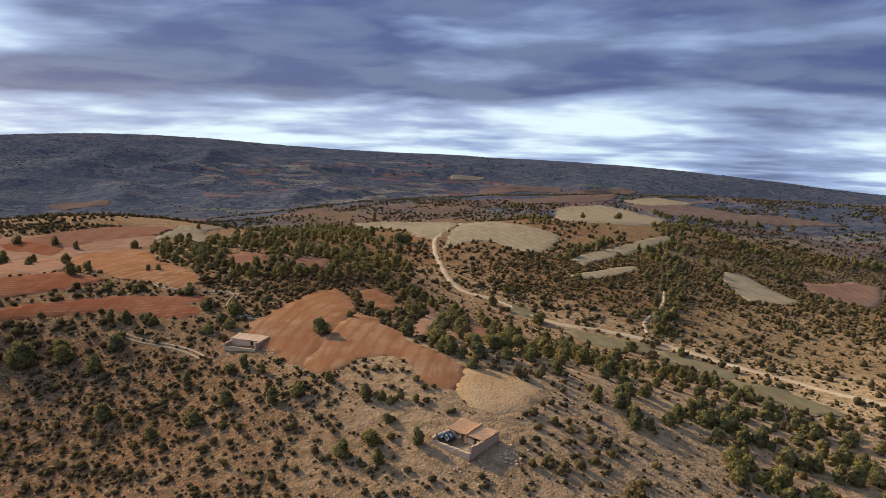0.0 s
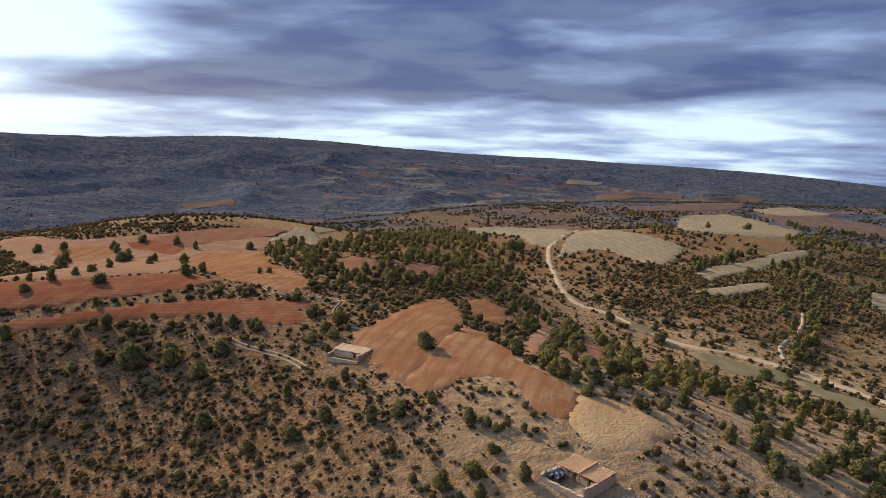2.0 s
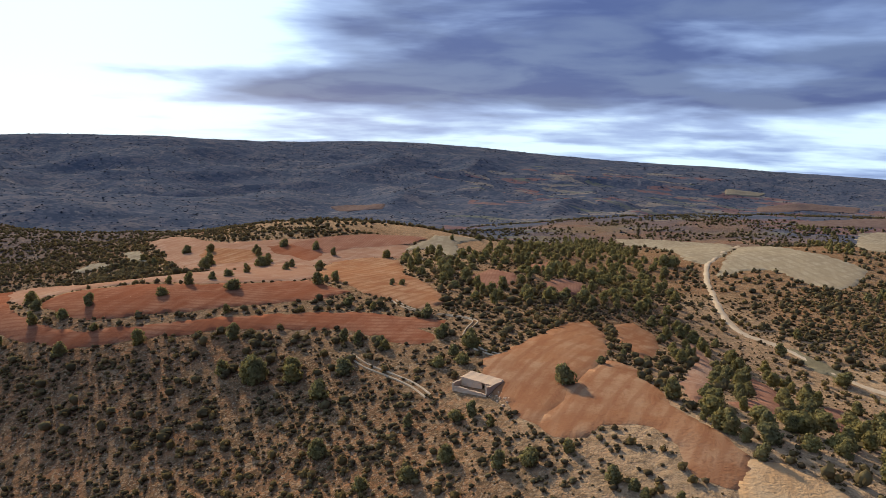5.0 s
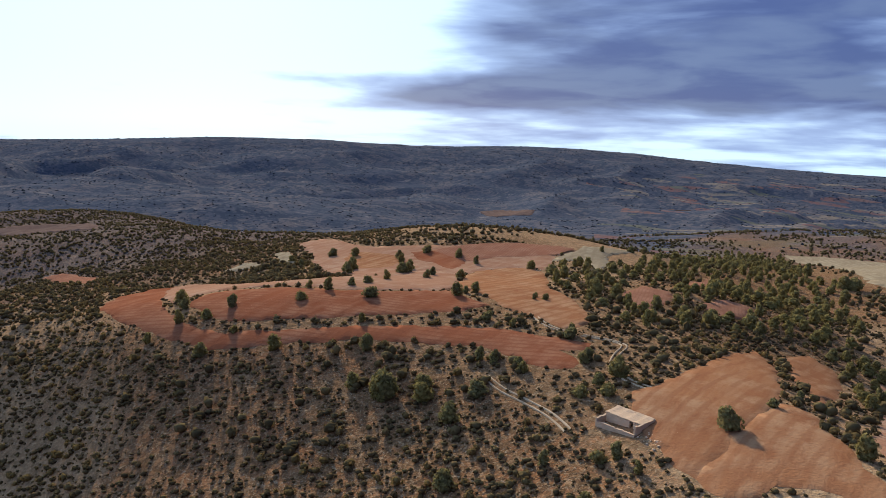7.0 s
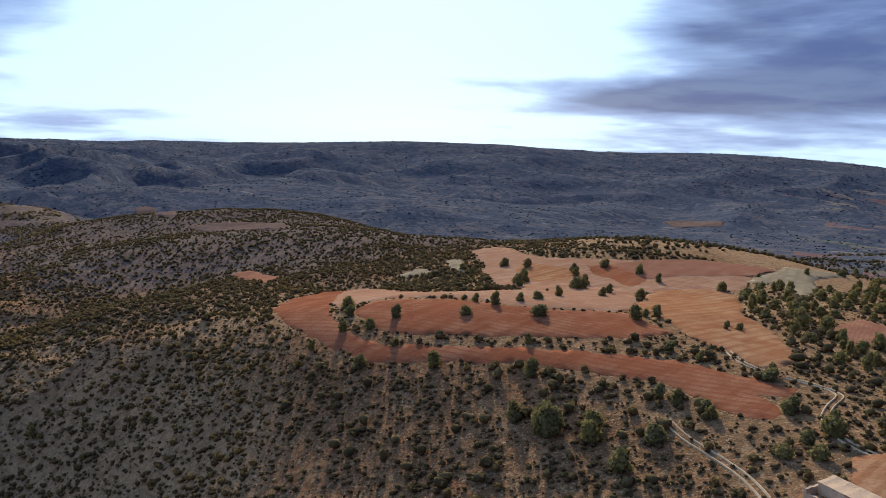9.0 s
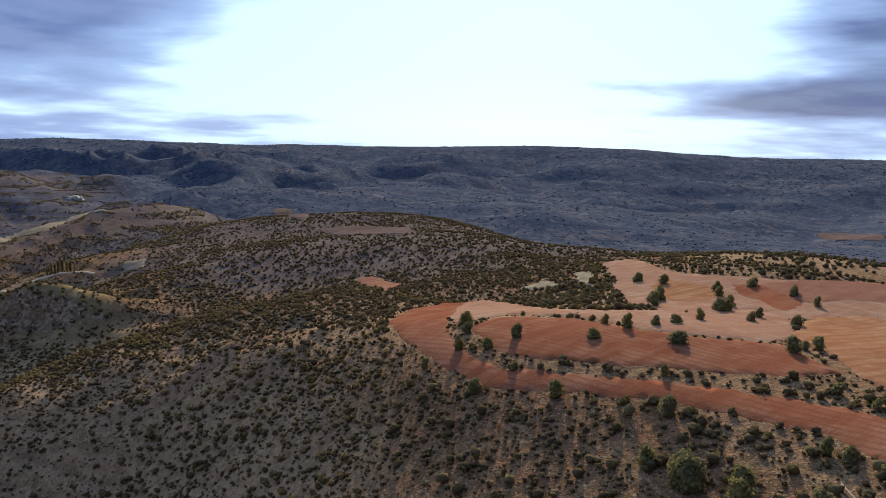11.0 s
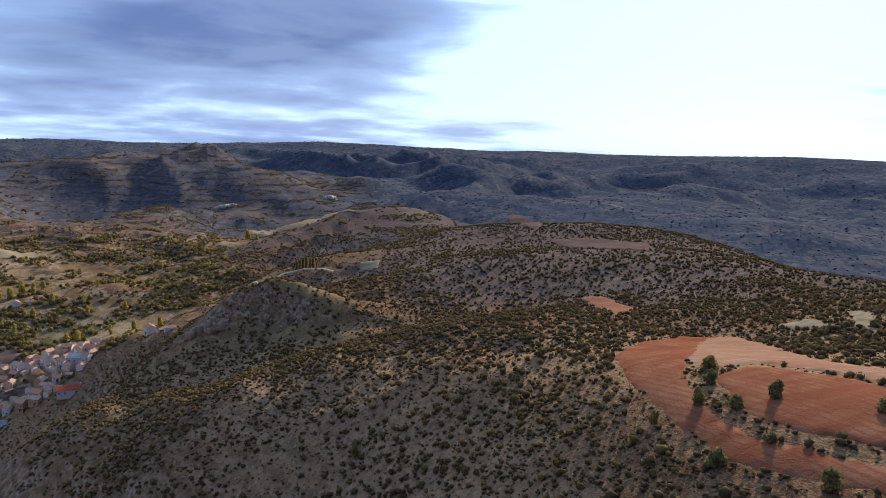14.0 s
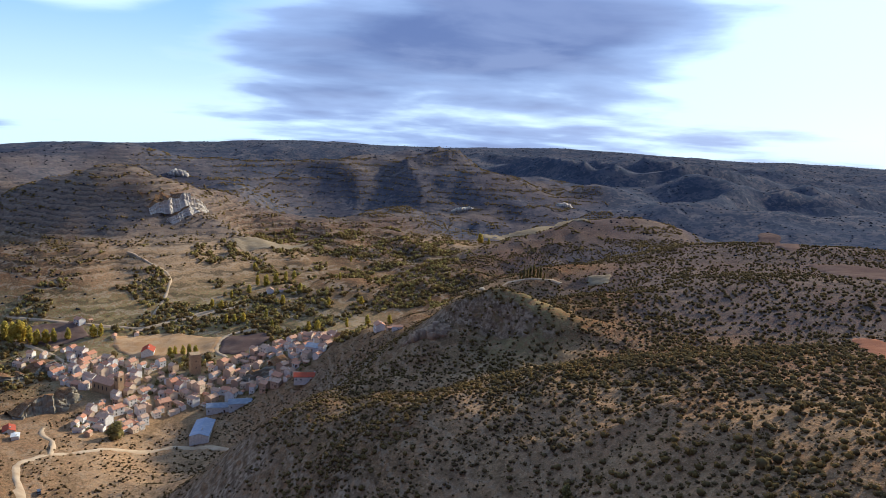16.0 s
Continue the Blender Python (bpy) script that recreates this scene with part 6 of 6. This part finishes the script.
def keep():
    x, y = KEEP
    t = tagged(new("stone_tower"), "old square tan stone tower above the roofs", "tower")
    v, f = ragged_wall(9, 9, 19, 0.8, 71, 1.2)
    part("wall", placed(v, -4.5, -4.5, 0, 0), f, ASHLAR, t)
    for z in (6, 12):
        part("window", *box(-0.4, 0.4, -4.65, -4.35, z, z + 1.4), GLASS, t)
        part("window", *box(4.35, 4.65, -0.4, 0.4, z, z + 1.4), GLASS, t)
    t.matrix_basis = pose(x, y, float(height(x, y)) - 1, 0, 0, 30)


church()
keep()


def crag(x, y, length, tall, thick, turn, seed, label, sink=3.0, mat=None, name="rock_outcrop"):
    """A weathered rock band: fissured, angular blocks crowded along a line, half buried."""
    r = np.random.default_rng(seed)
    v0 = np.array([(a, b, z) for a in (-1, 1) for b in (-1, 1) for z in (-1, 1)], dtype=float)
    f0 = np.array([(0, 1, 3), (0, 3, 2), (4, 6, 7), (4, 7, 5), (0, 4, 5), (0, 5, 1), (2, 3, 7), (2, 7, 6), (0, 2, 6), (0, 6, 4), (1, 5, 7), (1, 7, 3)])
    c, s = math.cos(radians(turn)), math.sin(radians(turn))
    base = float(height(x, y))
    vs, fs, k = [], [], 0
    for i in range(int(length * 3.0)):
        u = r.uniform(-0.5, 0.5)
        env = (1 - (2 * abs(u)) ** 2.5)
        h = tall * env * r.uniform(0.25, 0.85)
        w = r.uniform(0.9, 2.8)
        lx, ly = u * length, r.normal() * thick * 0.22
        px, py = x + lx * c - ly * s, y + lx * s + ly * c
        v = (v0 + 0.38 * r.uniform(-1, 1, v0.shape)) * np.array((w, w * r.uniform(0.7, 1.2), h * 0.5 + 1.0))
        a = r.uniform(0, 6.28)
        rot = np.stack([v[:, 0] * math.cos(a) - v[:, 1] * math.sin(a), v[:, 0] * math.sin(a) + v[:, 1] * math.cos(a), v[:, 2]], 1)
        vs.append(rot + (px - x, py - y, float(height(px, py)) - base + h * 0.4 - 0.6))
        fs.append(f0 + k)
        k += len(v0)
    ob = tagged(new(name, raw_mesh(name, np.concatenate(vs), np.concatenate(fs), mat or LIMESTONE)), label, "rock", kind="stuff")
    ob.matrix_basis = pose(x, y, base)
    return ob


BROWN_ROCK = material("brown_rock", lambda put, join, calc, step, blend, noise_at, vector, place: (blend(step(noise_at(place, 0.4, 5, 0.65), 0.38, 0.62), (0.36, 0.25, 0.165), blend(noise_at(place, 0.1), (0.20, 0.14, 0.095), (0.46, 0.34, 0.23))), noise_at(place, 0.9, 5)), 0.95, 0.5)
def cliff(line, tall, back, seed, label, mat=None, broken=0.25):
    """A standing rock face along a line, fissured into columns, its top running back into the hill on its left side."""
    p = np.array(line, dtype=float)
    run = np.concatenate([[0], np.cumsum(np.hypot(*np.diff(p, axis=0).T))])
    n, rows = int(run[-1] / 1.1), 12
    s = np.linspace(0, run[-1], n + 1)
    x, y = np.interp(s, run, p[:, 0]), np.interp(s, run, p[:, 1])
    wx, wy = np.gradient(x), np.gradient(y)
    size = np.hypot(wx, wy)
    ox, oy = wy / size, -wx / size
    base = height(x, y)
    ends = np.sin(np.pi * np.clip(s / run[-1], 0.02, 0.98)) ** 0.35
    top = tall * ends * (1.0 - 0.7 * broken + broken * lattice(s / 13, s * 0, seed) + 0.12 * lattice(s / 4, s * 0, seed + 1))
    blocks = np.round(lattice(s / 6.5, s * 0, seed + 2) * 2.5) * 1.3
    cols = 2.5 + blocks + 3.2 * np.abs(lattice(s / 4.2, s * 0, seed + 7)) + 1.2 * lattice(s / 1.7, s * 0, seed + 3)
    v = []
    for k in range(rows + 1):
        t = k / rows
        ledge = -1.8 * np.floor(t * 3.1 + 0.5 * lattice(s / 7, s * 0, seed + 8))
        out = 3.0 * (1 - t) ** 2 + cols * (0.7 + 0.3 * t) + ledge + 1.0 * lattice(s / 9 + t * 0.7, s * 0 + t * 4.1, seed + 4) + 0.5 * lattice(s / 2, s * 0 + t * 9, seed + 5)
        v.append(np.stack([x + ox * out, y + oy * out, base - 3 + (top + 3) * t], 1))
    for k in (1, 2, 3):
        bx, by = x - ox * back * k / 3, y - oy * back * k / 3
        ground_z = height(bx, by)
        v.append(np.stack([bx, by, np.where(k == 3, ground_z - 1.5, np.maximum(ground_z, base + top * (1 - 0.12 * k)) + 0.8 * lattice(bx / 5, by / 5, seed + 6))], 1))
    v = np.concatenate(v)
    w = n + 1
    i = (np.arange(rows + 3)[:, None] * w + np.arange(n)[None]).ravel()
    me = bpy.data.meshes.new("cliff")
    me.from_pydata(v.tolist(), [], np.stack([i, i + 1, i + w + 1, i + w], 1).tolist())
    me.materials.append(mat or LIMESTONE)
    me.materials.append(GROUND)
    me.polygons.foreach_set("material_index", (i >= rows * w).astype(int))
    return tagged(new("rock_cliff", me), label, "cliff", kind="structure")


cliff([(-1108, -296), (-1118, -284), (-1128, -270), (-1146, -256), (-1186, -242)], 21, 40, 3, "pale fissured limestone cliff on the hillside")
cliff([(-1108, -272), (-1124, -254), (-1150, -240)], 9, 16, 13, "low step of pale limestone below the cliff")
GREY_ROCK = material("grey_rock", lambda put, join, calc, step, blend, noise_at, vector, place: (blend(step(noise_at(place, 0.3, 5, 0.65), 0.38, 0.62), (0.27, 0.23, 0.17), blend(noise_at(place, 0.1), (0.11, 0.10, 0.065), (0.40, 0.35, 0.27))), noise_at(place, 0.7, 5)), 0.95, 0.6)
cliff([(-630, -216), (-645, -202), (-655, -190), (-676, -184)], 12, 22, 21, "grey limestone outcrop rising beside the village houses", GREY_ROCK, 0.6)
cliff([(-680, -296), (-700, -268), (-720, -246), (-742, -240)], 13, 24, 23, "grey limestone ridge with scrub beside the village", GREY_ROCK, 0.6)
crag(-540, 100, 34, 6, 9, 44, 61, "brown broken rocks at the foot of the crag", 3.0, BROWN_ROCK)
cliff([(-724, -66), (-712, -50), (-706, -34), (-714, -20)], 12, 24, 27, "dark rock mound rising among the village houses", GREY_ROCK, 0.5)
crag(*FARROCK, 40, 14, 18, 105, 8, "pale rock face on the far hill", 6)
crag(*ROCK_D, 46, 9, 16, 95, 9, "grey rock face above the valley", 5)
crag(*ROCK_E, 30, 10, 14, 85, 10, "grey rock face above the valley", 5)


def tall_tree(name, x, y, tall, wide, mat, label, category="tree", group=""):
    key = (name, round(wide, 2))
    m = Matrix.LocRotScale((x, y, float(height(x, y)) - 0.1), Euler((0, 0, rng.uniform(0, 6.28))), (tall,) * 3)
    if key in TREE_KINDS:
        src = TREE_KINDS[key]
        back_to = src.matrix_basis.copy()
        src.scale = (1, 1, 1)
        t = copy_thing(src, m)
        src.matrix_basis = back_to
        return t
    t = tagged(new(name), label, category, group)
    new("trunk", raw_mesh("trunk", *trunk_shape(), BARK)).parent = t
    new("crown", raw_mesh("crown", *tree_shape(1.0, wide, 12, 34, 0.06, 0.12), mat)).parent = t
    t.matrix_basis = m
    TREE_KINDS[key] = t
    return t


for k, (x, y, tall) in enumerate(POPLARS_A + POPLARS_B):
    tall_tree("poplar_tree", x, y, tall * rng.uniform(0.9, 1.15) * (1.3 if y < -225 else 1.0), (0.22, 0.3, 0.36)[k % 3], POPLAR, "poplar tree in yellow autumn leaf by the river", group="valley poplars")
for x, y, tall in CYPRESSES:
    tall_tree("cypress_tree", x, y, tall, 0.13, JUNIPER, "slim dark cypress tree in a walled graveyard", group="graveyard cypresses")
tall_tree("walnut_tree", *WALNUT, 14, 0.55, JUNIPER, "large round green tree among the village houses")

# gardens and yards between the houses
a = np.array(VILLAGE)
x, y = rng.uniform(a[:, 0].min(), a[:, 0].max(), 900), rng.uniform(a[:, 1].min(), a[:, 1].max(), 900)
ok = inside(x, y, VILLAGE) & far_from_tracks(x, y, 1.0)
scatter("village_gardens", x[ok], y[ok], rng.uniform(1.0, 2.6, int(ok.sum())), SHRUBS, JUNIPER, "green garden bushes and fruit trees between the houses", "shrub", 1.1)
# orchards, hedges and riverside scrub in the valley
x, y = rng.uniform(-1320, -690, 14000), rng.uniform(-330, 150, 14000)
z = height(x, y)
ok = (z < -72) & clear_of_fields(x, y) & far_from_tracks(x, y, 1.0) & ~inside(x, y, VILLAGE) & (fbm(x, y, 38, 3, 87) > 0.1)
x, y = x[ok], y[ok]
half = rng.uniform(0, 1, len(x)) < 0.5
scatter("valley_hedges", x[~half], y[~half], rng.uniform(1.4, 4.0, int((~half).sum())), SHRUBS, BUSH, "dark hedges and orchard trees on the valley floor", "shrub", 1.2)
scatter("autumn_hedges", x[half], y[half], rng.uniform(1.2, 3.4, int(half.sum())), SHRUBS, OLIVE, "yellowing hedges and fruit trees on the valley floor", "shrub", 1.3)
x, y = rng.uniform(-2100, -860, 46000), rng.uniform(-560, 460, 46000)
z = height(x, y)
ok = (z > -92) & (np.sin(z * 0.62 + 2.4 * fbm(x, y, 90, 2, 90)) + 0.9 * fbm(x, y, 110, 3, 89) > 0.05) & clear_of_fields(x, y)
scatter("hill_scrub", x[ok], y[ok], rng.uniform(1.2, 2.6, int(ok.sum())), TUFTS, BUSH, "dark scrub in bands on the bare hill", "shrub", 1.0)
